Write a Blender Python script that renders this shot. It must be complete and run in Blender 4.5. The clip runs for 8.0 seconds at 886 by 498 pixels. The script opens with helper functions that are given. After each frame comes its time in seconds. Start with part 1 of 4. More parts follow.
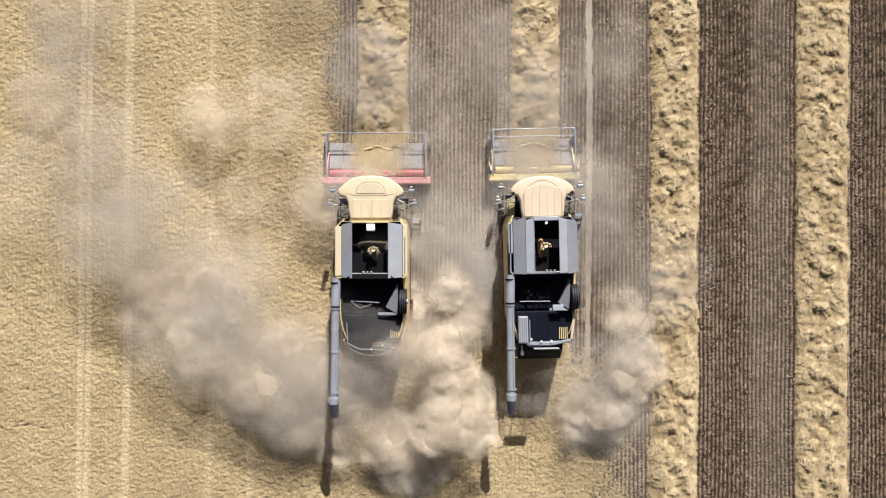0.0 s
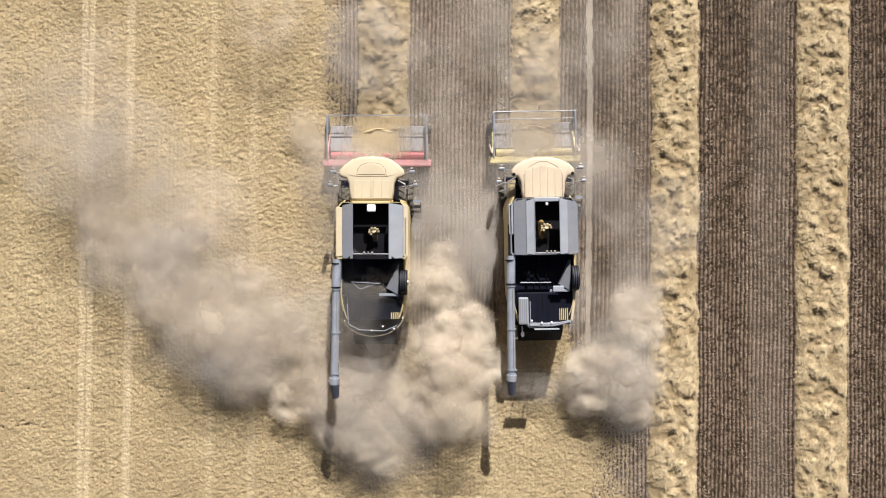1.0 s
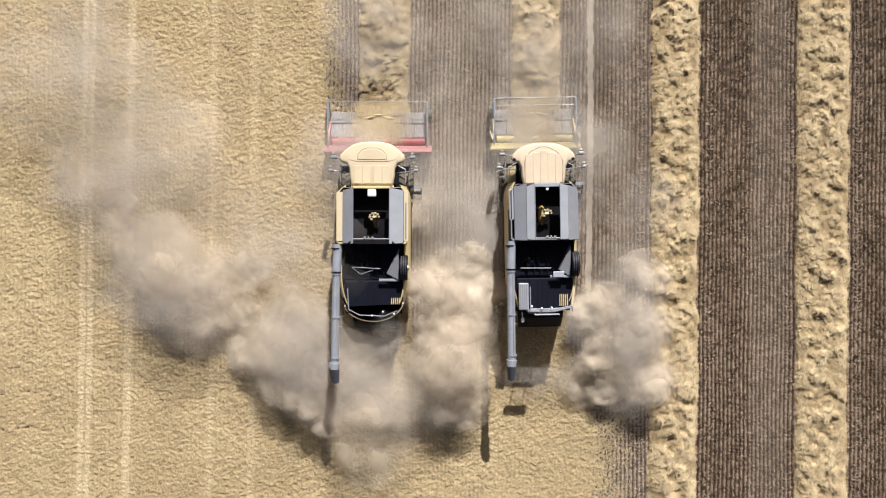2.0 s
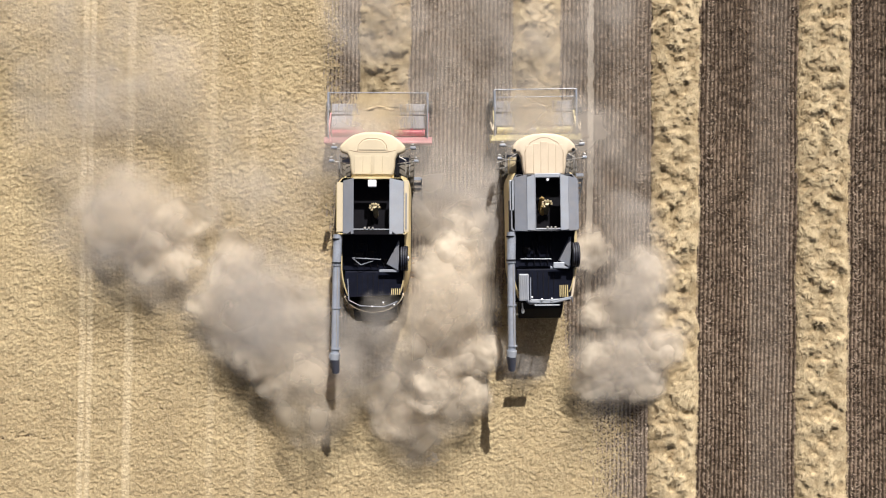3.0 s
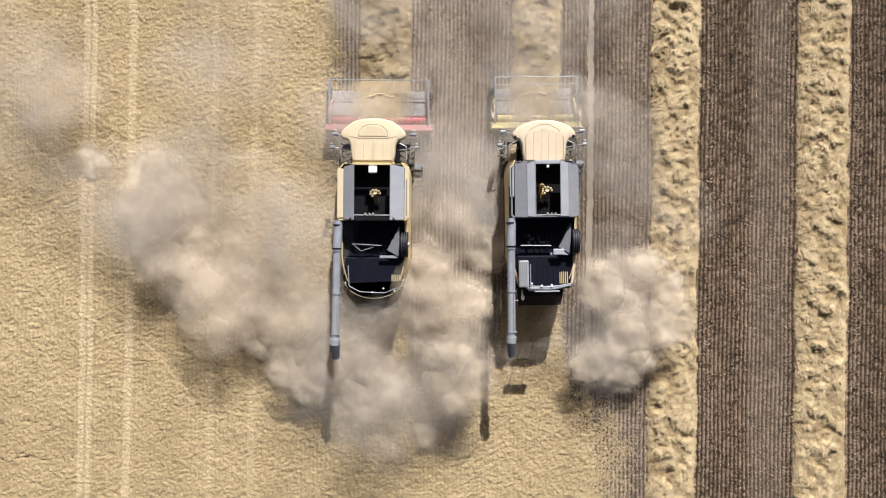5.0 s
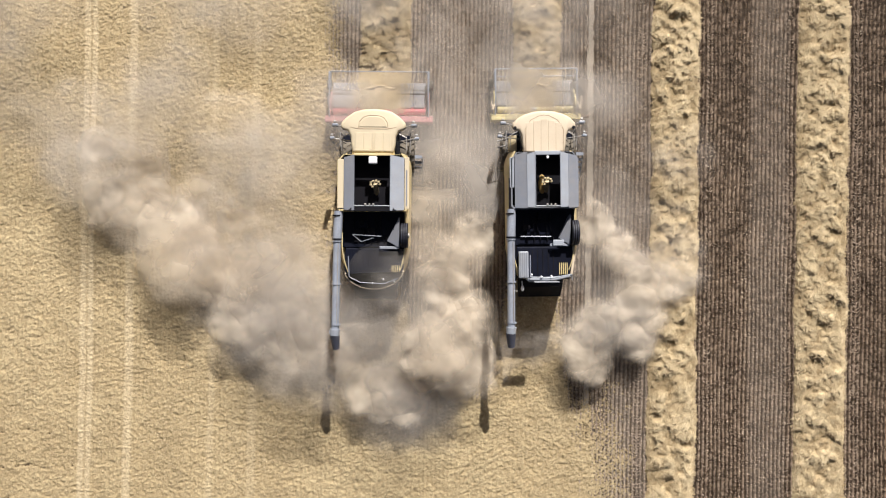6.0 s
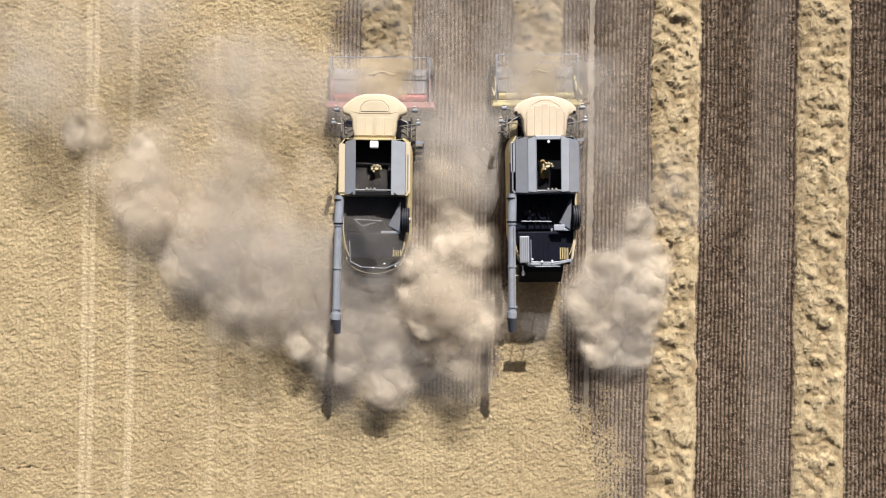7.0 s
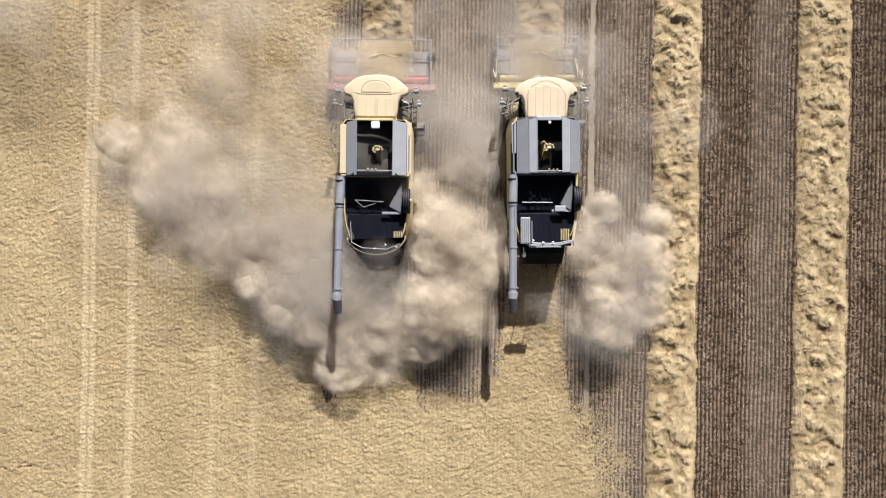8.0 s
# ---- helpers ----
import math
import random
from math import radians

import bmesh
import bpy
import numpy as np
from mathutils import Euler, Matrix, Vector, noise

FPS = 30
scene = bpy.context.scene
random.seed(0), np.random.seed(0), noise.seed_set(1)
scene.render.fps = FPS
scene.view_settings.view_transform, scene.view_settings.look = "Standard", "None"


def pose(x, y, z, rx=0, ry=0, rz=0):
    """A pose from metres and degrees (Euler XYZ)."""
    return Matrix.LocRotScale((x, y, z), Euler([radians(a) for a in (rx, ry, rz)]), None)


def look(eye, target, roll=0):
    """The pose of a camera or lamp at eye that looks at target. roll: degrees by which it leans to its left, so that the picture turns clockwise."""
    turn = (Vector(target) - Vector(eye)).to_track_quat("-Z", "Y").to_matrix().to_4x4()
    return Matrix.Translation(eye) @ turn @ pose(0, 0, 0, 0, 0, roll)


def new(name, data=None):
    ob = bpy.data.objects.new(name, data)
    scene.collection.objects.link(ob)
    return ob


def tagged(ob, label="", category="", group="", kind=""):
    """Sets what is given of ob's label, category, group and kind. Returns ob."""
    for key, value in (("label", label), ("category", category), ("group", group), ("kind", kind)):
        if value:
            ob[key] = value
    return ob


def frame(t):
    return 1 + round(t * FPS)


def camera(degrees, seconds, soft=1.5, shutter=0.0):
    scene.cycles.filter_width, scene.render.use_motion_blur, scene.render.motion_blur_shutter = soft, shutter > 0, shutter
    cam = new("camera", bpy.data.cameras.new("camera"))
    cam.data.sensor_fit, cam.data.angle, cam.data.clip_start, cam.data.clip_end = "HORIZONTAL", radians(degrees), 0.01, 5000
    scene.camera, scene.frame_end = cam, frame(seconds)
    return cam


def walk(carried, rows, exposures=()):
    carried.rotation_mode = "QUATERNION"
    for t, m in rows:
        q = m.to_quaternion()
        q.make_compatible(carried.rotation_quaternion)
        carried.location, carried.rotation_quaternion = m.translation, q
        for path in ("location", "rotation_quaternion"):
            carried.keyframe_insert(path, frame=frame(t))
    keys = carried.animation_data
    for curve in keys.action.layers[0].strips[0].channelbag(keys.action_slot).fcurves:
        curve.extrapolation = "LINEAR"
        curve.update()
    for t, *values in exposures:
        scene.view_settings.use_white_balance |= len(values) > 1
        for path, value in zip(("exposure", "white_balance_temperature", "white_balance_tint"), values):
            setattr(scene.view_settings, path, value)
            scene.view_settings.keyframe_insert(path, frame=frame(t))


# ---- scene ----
cam = camera(64.2, 8.0, soft=1.15)
PATH = [
    (0, 0.028, -0.288, 34.855, 0.355, -0.03, 0.357),
    (0.5, 0.035, -0.262, 34.891, 0.323, -0.005, 0.398),
    (1, 0.014, -0.261, 34.905, 0.329, -0.017, 0.42),
    (1.5, 0.018, -0.184, 34.914, 0.284, 0.001, 0.498),
    (3, 0.012, 0.425, 34.919, 0.267, 0.004, 0.63),
    (3.5, -0.002, 0.69, 34.945, 0.262, -0.002, 0.648),
    (4, -0.003, 0.987, 34.954, 0.233, -0.008, 0.713),
    (4.5, 0.002, 1.274, 34.97, 0.238, 0.002, 0.763),
    (6, 0.015, 2.008, 35.032, 0.219, -0.002, 0.871),
    (6.5, -0.006, 2.14, 35.083, 0.213, -0.003, 0.934),
    (7, -0.013, 2.197, 35.11, 0.18, 0.007, 0.954),
    (7.5, -0.045, 2.244, 35.128, 0.067, 0.001, 0.993),
    (8, -0.049, 2.264, 35.141, 0.054, 0.0, 1.018),
]
walk(cam, [(t, pose(*p)) for t, *p in PATH])

# ---- light ----
SUN_UP, SUN_AZ = 36.0, 11.0          # elevation; turn from +y towards +x
world = bpy.data.worlds.new("sky_world")
scene.world = world
world.use_nodes = True
wn = world.node_tree.nodes
sky = wn.new("ShaderNodeTexSky")
sky.sky_type = "NISHITA"
sky.sun_disc = False
sky.sun_elevation = radians(SUN_UP)
sky.sun_rotation = radians(SUN_AZ)
sky.air_density, sky.dust_density, sky.ozone_density = 0.7, 7.0, 0.3   # a dusty summer sky
world.node_tree.links.new(sky.outputs[0], wn["Background"].inputs[0])
wn["Background"].inputs[1].default_value = 0.031
sun_data = bpy.data.lights.new("sun", "SUN")
sun_data.energy, sun_data.angle, sun_data.color = 5.0, radians(0.53), (1.0, 0.97, 0.94)
sun = new("sun", sun_data)
_e, _a = radians(SUN_UP), radians(SUN_AZ)
SUN_DIR = Vector((math.cos(_e) * math.sin(_a), math.cos(_e) * math.cos(_a), math.sin(_e)))
sun.matrix_world = look(SUN_DIR * 80, (0, 0, 0))
scene.view_settings.exposure = 0.60
scene.cycles.transparent_max_bounces = 64

SPEED = 0.863                         # both machines, m/s along +y
HOME_A, HOME_B = (-3.16, 0.53, 0.4), (4.48, 0.76, 1.5)   # x, y at the start, heading

# ---- materials ----


def material(name, base, rough=0.7, metal=0.0, vary=0.15, scale=3.0, fine=40.0, bump=0.0, dirt=None, dirt_amount=0.0, spec=0.5, alpha=None):
    """Principled with two scales of colour change, a dusty film and fine relief."""
    m = bpy.data.materials.new(name)
    m.use_nodes = True
    nt = m.node_tree
    b = nt.nodes["Principled BSDF"]
    co = nt.nodes.new("ShaderNodeTexCoord")
    n1 = nt.nodes.new("ShaderNodeTexNoise")
    n1.inputs["Scale"].default_value = scale
    n1.inputs["Detail"].default_value = 5
    n2 = nt.nodes.new("ShaderNodeTexNoise")
    n2.inputs["Scale"].default_value = fine
    n2.inputs["Detail"].default_value = 3
    for n in (n1, n2):
        nt.links.new(co.outputs["Object"], n.inputs["Vector"])
    add = nt.nodes.new("ShaderNodeMath")
    add.operation = "ADD"
    nt.links.new(n1.outputs[0], add.inputs[0])
    nt.links.new(n2.outputs[0], add.inputs[1])
    ramp = nt.nodes.new("ShaderNodeMapRange")
    ramp.inputs[1].default_value, ramp.inputs[2].default_value = 0.6, 1.4
    ramp.inputs[3].default_value, ramp.inputs[4].default_value = 1 - vary, 1 + vary
    nt.links.new(add.outputs[0], ramp.inputs[0])
    mul = nt.nodes.new("ShaderNodeVectorMath")
    mul.operation = "SCALE"
    mul.inputs[0].default_value = base
    nt.links.new(ramp.outputs[0], mul.inputs["Scale"])
    out = mul.outputs[0]
    if dirt:
        n3 = nt.nodes.new("ShaderNodeTexNoise")
        n3.inputs["Scale"].default_value = 1.7
        n3.inputs["Detail"].default_value = 8
        n3.inputs["Roughness"].default_value = 0.7
        nt.links.new(co.outputs["Object"], n3.inputs["Vector"])
        r3 = nt.nodes.new("ShaderNodeMapRange")
        r3.inputs[1].default_value, r3.inputs[2].default_value = 0.35, 0.7
        r3.inputs[3].default_value, r3.inputs[4].default_value = dirt_amount * 0.3, dirt_amount
        nt.links.new(n3.outputs[0], r3.inputs[0])
        mix = nt.nodes.new("ShaderNodeMix")
        mix.data_type = "RGBA"
        mix.inputs["B"].default_value = (*dirt, 1)
        nt.links.new(r3.outputs[0], mix.inputs["Factor"])
        nt.links.new(out, mix.inputs["A"])
        out = mix.outputs["Result"]
    nt.links.new(out, b.inputs["Base Color"])
    b.inputs["Roughness"].default_value = rough
    b.inputs["Metallic"].default_value = metal
    b.inputs["Specular IOR Level"].default_value = spec
    if bump:
        bp = nt.nodes.new("ShaderNodeBump")
        bp.inputs["Strength"].default_value = bump
        bp.inputs["Distance"].default_value = 0.02
        nt.links.new(n2.outputs[0], bp.inputs["Height"])
        nt.links.new(bp.outputs[0], b.inputs["Normal"])
    return m


def blended(name, low, high, attribute, rough=0.9, vary=0.25, scale=1.2, fine=25.0, third=None, third_attr="", relief=0.25, depth=0.02):
    """A colour that runs from low to high along a mesh attribute, broken up by noise and by each piece."""
    m = material(name, (1, 1, 1), rough, vary=vary, scale=scale, fine=fine, bump=relief, spec=0.2)
    nt = m.node_tree
    for node in nt.nodes:
        if node.type == "BUMP":
            node.inputs["Distance"].default_value = depth
    b = nt.nodes["Principled BSDF"]
    old = b.inputs["Base Color"].links[0].from_socket
    at = nt.nodes.new("ShaderNodeAttribute")
    at.attribute_name = attribute
    mix = nt.nodes.new("ShaderNodeMix")
    mix.data_type = "RGBA"
    mix.inputs["A"].default_value, mix.inputs["B"].default_value = (*low, 1), (*high, 1)
    nt.links.new(at.outputs["Fac"], mix.inputs["Factor"])
    last = mix
    if third:
        at3 = nt.nodes.new("ShaderNodeAttribute")
        at3.attribute_name = third_attr
        last = nt.nodes.new("ShaderNodeMix")
        last.data_type = "RGBA"
        nt.links.new(mix.outputs["Result"], last.inputs["A"])
        last.inputs["B"].default_value = (*third, 1)
        nt.links.new(at3.outputs["Fac"], last.inputs["Factor"])
    mul = nt.nodes.new("ShaderNodeVectorMath")
    mul.operation = "MULTIPLY"
    nt.links.new(last.outputs["Result"], mul.inputs[0])
    nt.links.new(old, mul.inputs[1])
    nt.links.new(mul.outputs[0], b.inputs["Base Color"])
    return m


def dust_material(name, opacity, tint, scale=0.9, floor=0.12, through_light=0.33):
    """Airborne dust: a scattering film whose cover follows the puff's own density and a wispy noise."""
    m = bpy.data.materials.new(name)
    m.use_nodes = True
    nt = m.node_tree
    nt.nodes.remove(nt.nodes["Principled BSDF"])
    co = nt.nodes.new("ShaderNodeTexCoord")
    info = nt.nodes.new("ShaderNodeObjectInfo")
    shift = nt.nodes.new("ShaderNodeVectorMath")
    shift.operation = "MULTIPLY_ADD"
    nt.links.new(info.outputs["Random"], shift.inputs[0])
    shift.inputs[1].default_value = (40, 17, 9)
    nt.links.new(co.outputs["Object"], shift.inputs[2])
    wisp = nt.nodes.new("ShaderNodeTexNoise")
    wisp.inputs["Scale"].default_value = scale
    wisp.inputs["Detail"].default_value = 3.5
    wisp.inputs["Roughness"].default_value = 0.5
    wisp.inputs["Distortion"].default_value = 0.6
    nt.links.new(shift.outputs[0], wisp.inputs["Vector"])
    thin = nt.nodes.new("ShaderNodeMapRange")
    thin.inputs[1].default_value, thin.inputs[2].default_value = 0.34, 0.62
    thin.inputs[3].default_value, thin.inputs[4].default_value = floor, 1.0
    nt.links.new(wisp.outputs[0], thin.inputs[0])
    at = nt.nodes.new("ShaderNodeAttribute")
    at.attribute_name = "dust_cover"
    cover = nt.nodes.new("ShaderNodeMath")
    cover.operation = "MULTIPLY"
    nt.links.new(thin.outputs[0], cover.inputs[0])
    nt.links.new(at.outputs["Fac"], cover.inputs[1])
    level = nt.nodes.new("ShaderNodeMath")
    level.operation = "MULTIPLY"
    level.inputs[1].default_value = opacity
    nt.links.new(cover.outputs[0], level.inputs[0])
    diff = nt.nodes.new("ShaderNodeBsdfDiffuse")
    diff.inputs[0].default_value = (*tint, 1)
    trans = nt.nodes.new("ShaderNodeBsdfTranslucent")
    trans.inputs[0].default_value = (*tint, 1)
    body = nt.nodes.new("ShaderNodeMixShader")
    body.inputs[0].default_value = through_light
    nt.links.new(diff.outputs[0], body.inputs[1])
    nt.links.new(trans.outputs[0], body.inputs[2])
    clear = nt.nodes.new("ShaderNodeBsdfTransparent")
    mix = nt.nodes.new("ShaderNodeMixShader")
    nt.links.new(level.outputs[0], mix.inputs[0])
    nt.links.new(clear.outputs[0], mix.inputs[1])
    nt.links.new(body.outputs[0], mix.inputs[2])
    nt.links.new(mix.outputs[0], nt.nodes["Material Output"].inputs["Surface"])
    return m


DUSTY = (0.42, 0.35, 0.25)
M_LITTER = blended("chopped_straw", (0.332, 0.254, 0.143), (0.447, 0.357, 0.212), "high", third=(0.59, 0.485, 0.325), third_attr="crushed", vary=0.2, scale=0.7, fine=9.0, relief=1.0, depth=0.055)
M_CHAFF = blended("straw_bits", (0.34, 0.25, 0.14), (0.66, 0.54, 0.35), "shade", vary=0.15)
# the third colour pales wheel-pressed lanes, and wider ones as haze
M_STUBBLE = blended("stubble", (0.22, 0.15, 0.097), (0.57, 0.455, 0.345), "shade", third=(0.48, 0.405, 0.33), third_attr="crushed", vary=0.2, scale=0.5)
# near-black low end: shade between the rows is put into the soil colour
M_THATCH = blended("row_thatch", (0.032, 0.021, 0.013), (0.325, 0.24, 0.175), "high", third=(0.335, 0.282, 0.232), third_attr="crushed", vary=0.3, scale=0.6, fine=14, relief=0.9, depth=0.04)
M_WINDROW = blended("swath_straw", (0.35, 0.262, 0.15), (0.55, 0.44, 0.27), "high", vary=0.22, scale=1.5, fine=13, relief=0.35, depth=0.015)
M_STRAND = blended("swath_strands", (0.36, 0.268, 0.15), (0.60, 0.485, 0.31), "shade", vary=0.15)
M_TRACK = material("dusty_track", (0.31, 0.265, 0.215), 0.95, vary=0.2, scale=1.5, fine=20, bump=0.4, spec=0.1)
M_CREAM = material("cream_paint", (0.585, 0.495, 0.345), 0.6, vary=0.06, scale=1.2, fine=20, dirt=DUSTY, dirt_amount=0.35)
M_CREAM_B = material("faded_cream_paint", (0.60, 0.495, 0.37), 0.6, vary=0.08, scale=1.2, fine=20, dirt=DUSTY, dirt_amount=0.4)
M_YELLOW = material("yellow_paint", (0.66, 0.525, 0.24), 0.5, vary=0.1, dirt=DUSTY, dirt_amount=0.6)
M_BRIGHT = material("bright_yellow_paint", (0.68, 0.57, 0.20), 0.5, vary=0.1, dirt=DUSTY, dirt_amount=0.6)
M_RED = material("red_paint", (0.52, 0.05, 0.10), 0.4, vary=0.12, dirt=DUSTY, dirt_amount=0.25)
M_PINK = material("dusty_red_paint", (0.56, 0.17, 0.23), 0.55, vary=0.12, dirt=DUSTY, dirt_amount=0.55)
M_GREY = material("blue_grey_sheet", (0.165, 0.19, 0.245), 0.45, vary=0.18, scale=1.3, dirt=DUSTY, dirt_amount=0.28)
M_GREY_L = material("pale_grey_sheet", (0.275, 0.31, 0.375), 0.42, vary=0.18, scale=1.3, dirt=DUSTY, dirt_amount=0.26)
M_TUBE = material("grey_tube_paint", (0.205, 0.24, 0.31), 0.36, vary=0.28, scale=2.0, fine=14, dirt=DUSTY, dirt_amount=0.26)
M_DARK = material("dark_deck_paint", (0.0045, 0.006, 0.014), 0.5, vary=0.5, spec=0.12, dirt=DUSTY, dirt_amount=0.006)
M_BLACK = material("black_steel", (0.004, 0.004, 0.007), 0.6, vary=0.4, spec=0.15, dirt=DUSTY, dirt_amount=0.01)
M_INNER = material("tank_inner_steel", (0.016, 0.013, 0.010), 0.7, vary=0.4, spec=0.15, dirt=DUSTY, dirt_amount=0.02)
M_RUBBER = material("black_rubber", (0.02, 0.02, 0.022), 0.85, vary=0.3, dirt=DUSTY, dirt_amount=0.35)
M_BOOT = material("dark_blue_rubber", (0.035, 0.045, 0.08), 0.6, vary=0.2, dirt=DUSTY, dirt_amount=0.12)
M_BELT = material("blue_grey_belt", (0.17, 0.18, 0.22), 0.7, vary=0.2, dirt=DUSTY, dirt_amount=0.35)
M_STEEL = material("worn_steel", (0.34, 0.33, 0.33), 0.45, metal=0.4, vary=0.2, dirt=DUSTY, dirt_amount=0.35)
M_TAN = material("dusty_tan_paint", (0.46, 0.36, 0.19), 0.7, vary=0.2, dirt=DUSTY, dirt_amount=0.5)
M_WHITE = material("white_plastic", (0.80, 0.80, 0.82), 0.4, vary=0.04)
M_GRAIN = material("golden_seed", (0.50, 0.33, 0.12), 0.85, vary=0.3, fine=60, bump=0.6)
M_RUST = material("brown_pipe", (0.20, 0.12, 0.07), 0.7, vary=0.2)
M_GLASS = material("tinted_cab_glass", (0.03, 0.04, 0.045), 0.05, vary=0.05)
M_LAMP = material("lamp_lens", (0.75, 0.75, 0.78), 0.15, vary=0.03)
TINT = (0.65, 0.562, 0.45)
HAZE = (0.60, 0.55, 0.495)
M_DUST = [dust_material("dust_thick", 0.80, TINT, 0.7, 0.42, 0.18), dust_material("dust_mid", 0.46, TINT, 0.5, 0.3, 0.28), dust_material("dust_thin", 0.29, (0.51, 0.472, 0.432), 0.4, 0.3), dust_material("dust_veil", 0.40, HAZE, 0.3)]

# ---- mesh helpers ----


def part(name, bm, mat, parent=None, label=""):
    """Links a bmesh as one mesh object, under a thing or a part."""
    me = bpy.data.meshes.new(name)
    bmesh.ops.recalc_face_normals(bm, faces=bm.faces)
    bm.to_mesh(me)
    bm.free()
    me.materials.append(mat)
    ob = new(name, me)
    ob.parent = parent
    if label:
        ob["label"] = label
    return ob


def thing(name, label, category, group=""):
    e = new(name)
    e.empty_display_size = 0.3
    return tagged(e, label, category, group)


def np_mesh(name, verts, faces, mat, attrs=(), smooth=False):
    """A mesh object from arrays; all faces have the same number of corners."""
    me = bpy.data.meshes.new(name)
    n, (f, k) = len(verts), faces.shape
    me.vertices.add(n)
    me.vertices.foreach_set("co", verts.astype(np.float32).ravel())
    me.loops.add(f * k)
    me.loops.foreach_set("vertex_index", faces.astype(np.int32).ravel())
    me.polygons.add(f)
    me.polygons.foreach_set("loop_start", np.arange(0, f * k, k, dtype=np.int32))
    if smooth:
        me.polygons.foreach_set("use_smooth", np.ones(f, dtype=bool))
    me.update(calc_edges=True)
    for key, values in attrs:
        a = me.attributes.new(key, "FLOAT", "POINT")
        a.data.foreach_set("value", values.astype(np.float32))
    me.materials.append(mat)
    return me


def smooth(ob, angle=40):
    me = ob.data
    me.polygons.foreach_set("use_smooth", np.ones(len(me.polygons), dtype=bool))
    me.set_sharp_from_angle(angle=radians(angle))
    return ob


def box(bm, x0, x1, y0, y1, z0, z1, bevel=0.0):
    r = bmesh.ops.create_cube(bm, size=1, matrix=Matrix.Translation(((x0 + x1) / 2, (y0 + y1) / 2, (z0 + z1) / 2)) @ Matrix.Diagonal((abs(x1 - x0), abs(y1 - y0), abs(z1 - z0), 1)))
    if bevel:
        edges = list({e for v in r["verts"] for e in v.link_edges})
        bmesh.ops.bevel(bm, geom=edges, offset=bevel, segments=2, affect="EDGES", profile=0.5)
    return bm


def tube(bm, a, b, r, seg=16, r2=None):
    a, b = Vector(a), Vector(b)
    d = b - a
    m = Matrix.Translation((a + b) / 2) @ d.to_track_quat("Z", "Y").to_matrix().to_4x4()
    bmesh.ops.create_cone(bm, cap_ends=True, segments=seg, radius1=r, radius2=r if r2 is None else r2, depth=d.length, matrix=m)
    return bm


def rod(bm, points, r, seg=8):
    for a, b in zip(points, points[1:]):
        tube(bm, a, b, r, seg)
    return bm


def prism(bm, outline, z0, z1, bevel=0.0, axis="z"):
    """An outline drawn out along an axis: (x, y) along z, or (y, z) along x."""
    def at(p, h):
        return (p[0], p[1], h) if axis == "z" else (h, p[0], p[1])
    low = [bm.verts.new(at(p, z0)) for p in outline]
    top = [bm.verts.new(at(p, z1)) for p in outline]
    n = len(outline)
    made = [bm.faces.new(low), bm.faces.new(top)]
    made += [bm.faces.new((low[i], low[(i + 1) % n], top[(i + 1) % n], top[i])) for i in range(n)]
    if bevel:
        bmesh.ops.recalc_face_normals(bm, faces=made)
        edges = list(made[1].edges)
        bmesh.ops.bevel(bm, geom=edges, offset=bevel, segments=3, affect="EDGES", profile=0.5)
    return bm


def fresh():
    return bmesh.new()


_lattice = np.random.RandomState(5).rand(256, 256)


def value_noise(x, y):
    """Smooth noise in 0..1 over arrays, one cell a unit."""
    xi, yi = np.floor(x).astype(int), np.floor(y).astype(int)
    fx, fy = x - xi, y - yi
    fx, fy = fx * fx * (3 - 2 * fx), fy * fy * (3 - 2 * fy)
    a, b = _lattice[xi % 256, yi % 256], _lattice[(xi + 1) % 256, yi % 256]
    c, d = _lattice[xi % 256, (yi + 1) % 256], _lattice[(xi + 1) % 256, (yi + 1) % 256]
    return (a * (1 - fx) + b * fx) * (1 - fy) + (c * (1 - fx) + d * fx) * fy


def fbm(x, y, octaves=4):
    s, a, t = 0.0, 0.5, 0.0
    for k in range(octaves):
        s = s + a * value_noise(x * 2 ** k + 17.3 * k, y * 2 ** k + 5.1 * k)
        t += a
        a *= 0.55
    return s / t


def step01(a, b, x):
    t = np.clip((x - a) / (b - a), 0, 1)
    return t * t * (3 - 2 * t)


def strands(rng, x, y, z, length, width, lift, shade, angle=None):
    """Thin straw blades, one triangle pair each, lying about the given points."""
    n = len(x)
    a = rng.uniform(0, 2 * np.pi, n) if angle is None else angle
    l = length * rng.uniform(0.5, 1.3, n)
    dx, dy = np.cos(a) * l / 2, np.sin(a) * l / 2
    w = width * rng.uniform(0.6, 1.4, n) / 2
    px, py = -np.sin(a) * w, np.cos(a) * w
    dz = lift * rng.uniform(-0.5, 1.0, n)
    v = np.empty((n, 4, 3))
    v[:, 0] = np.stack([x - dx - px, y - dy - py, z], 1)
    v[:, 1] = np.stack([x - dx + px, y - dy + py, z], 1)
    v[:, 2] = np.stack([x + dx + px, y + dy + py, z + dz], 1)
    v[:, 3] = np.stack([x + dx - px, y + dy - py, z + dz], 1)
    return v.reshape(-1, 3), np.arange(4 * n).reshape(n, 4), np.repeat(shade, 4)


# ---- field ----
ROW = 0.202
X0, X1, Y0, Y1 = -24.5, 25.0, -15.5, 17.5     # the finely built stretch
SWATHS = [(-2.98, 1.22, 4.6), (4.52, 1.16, 4.7), (11.43, 1.17, -60.0), (18.75, 1.26, -60.0)]
TRACKS = [(-17.78, 0.15, 0.9), (-17.42, 0.13, 0.9), (-15.5, 0.2, 0.8), (-11.4, 0.16, 0.45), (-9.35, 0.2, 0.4)]


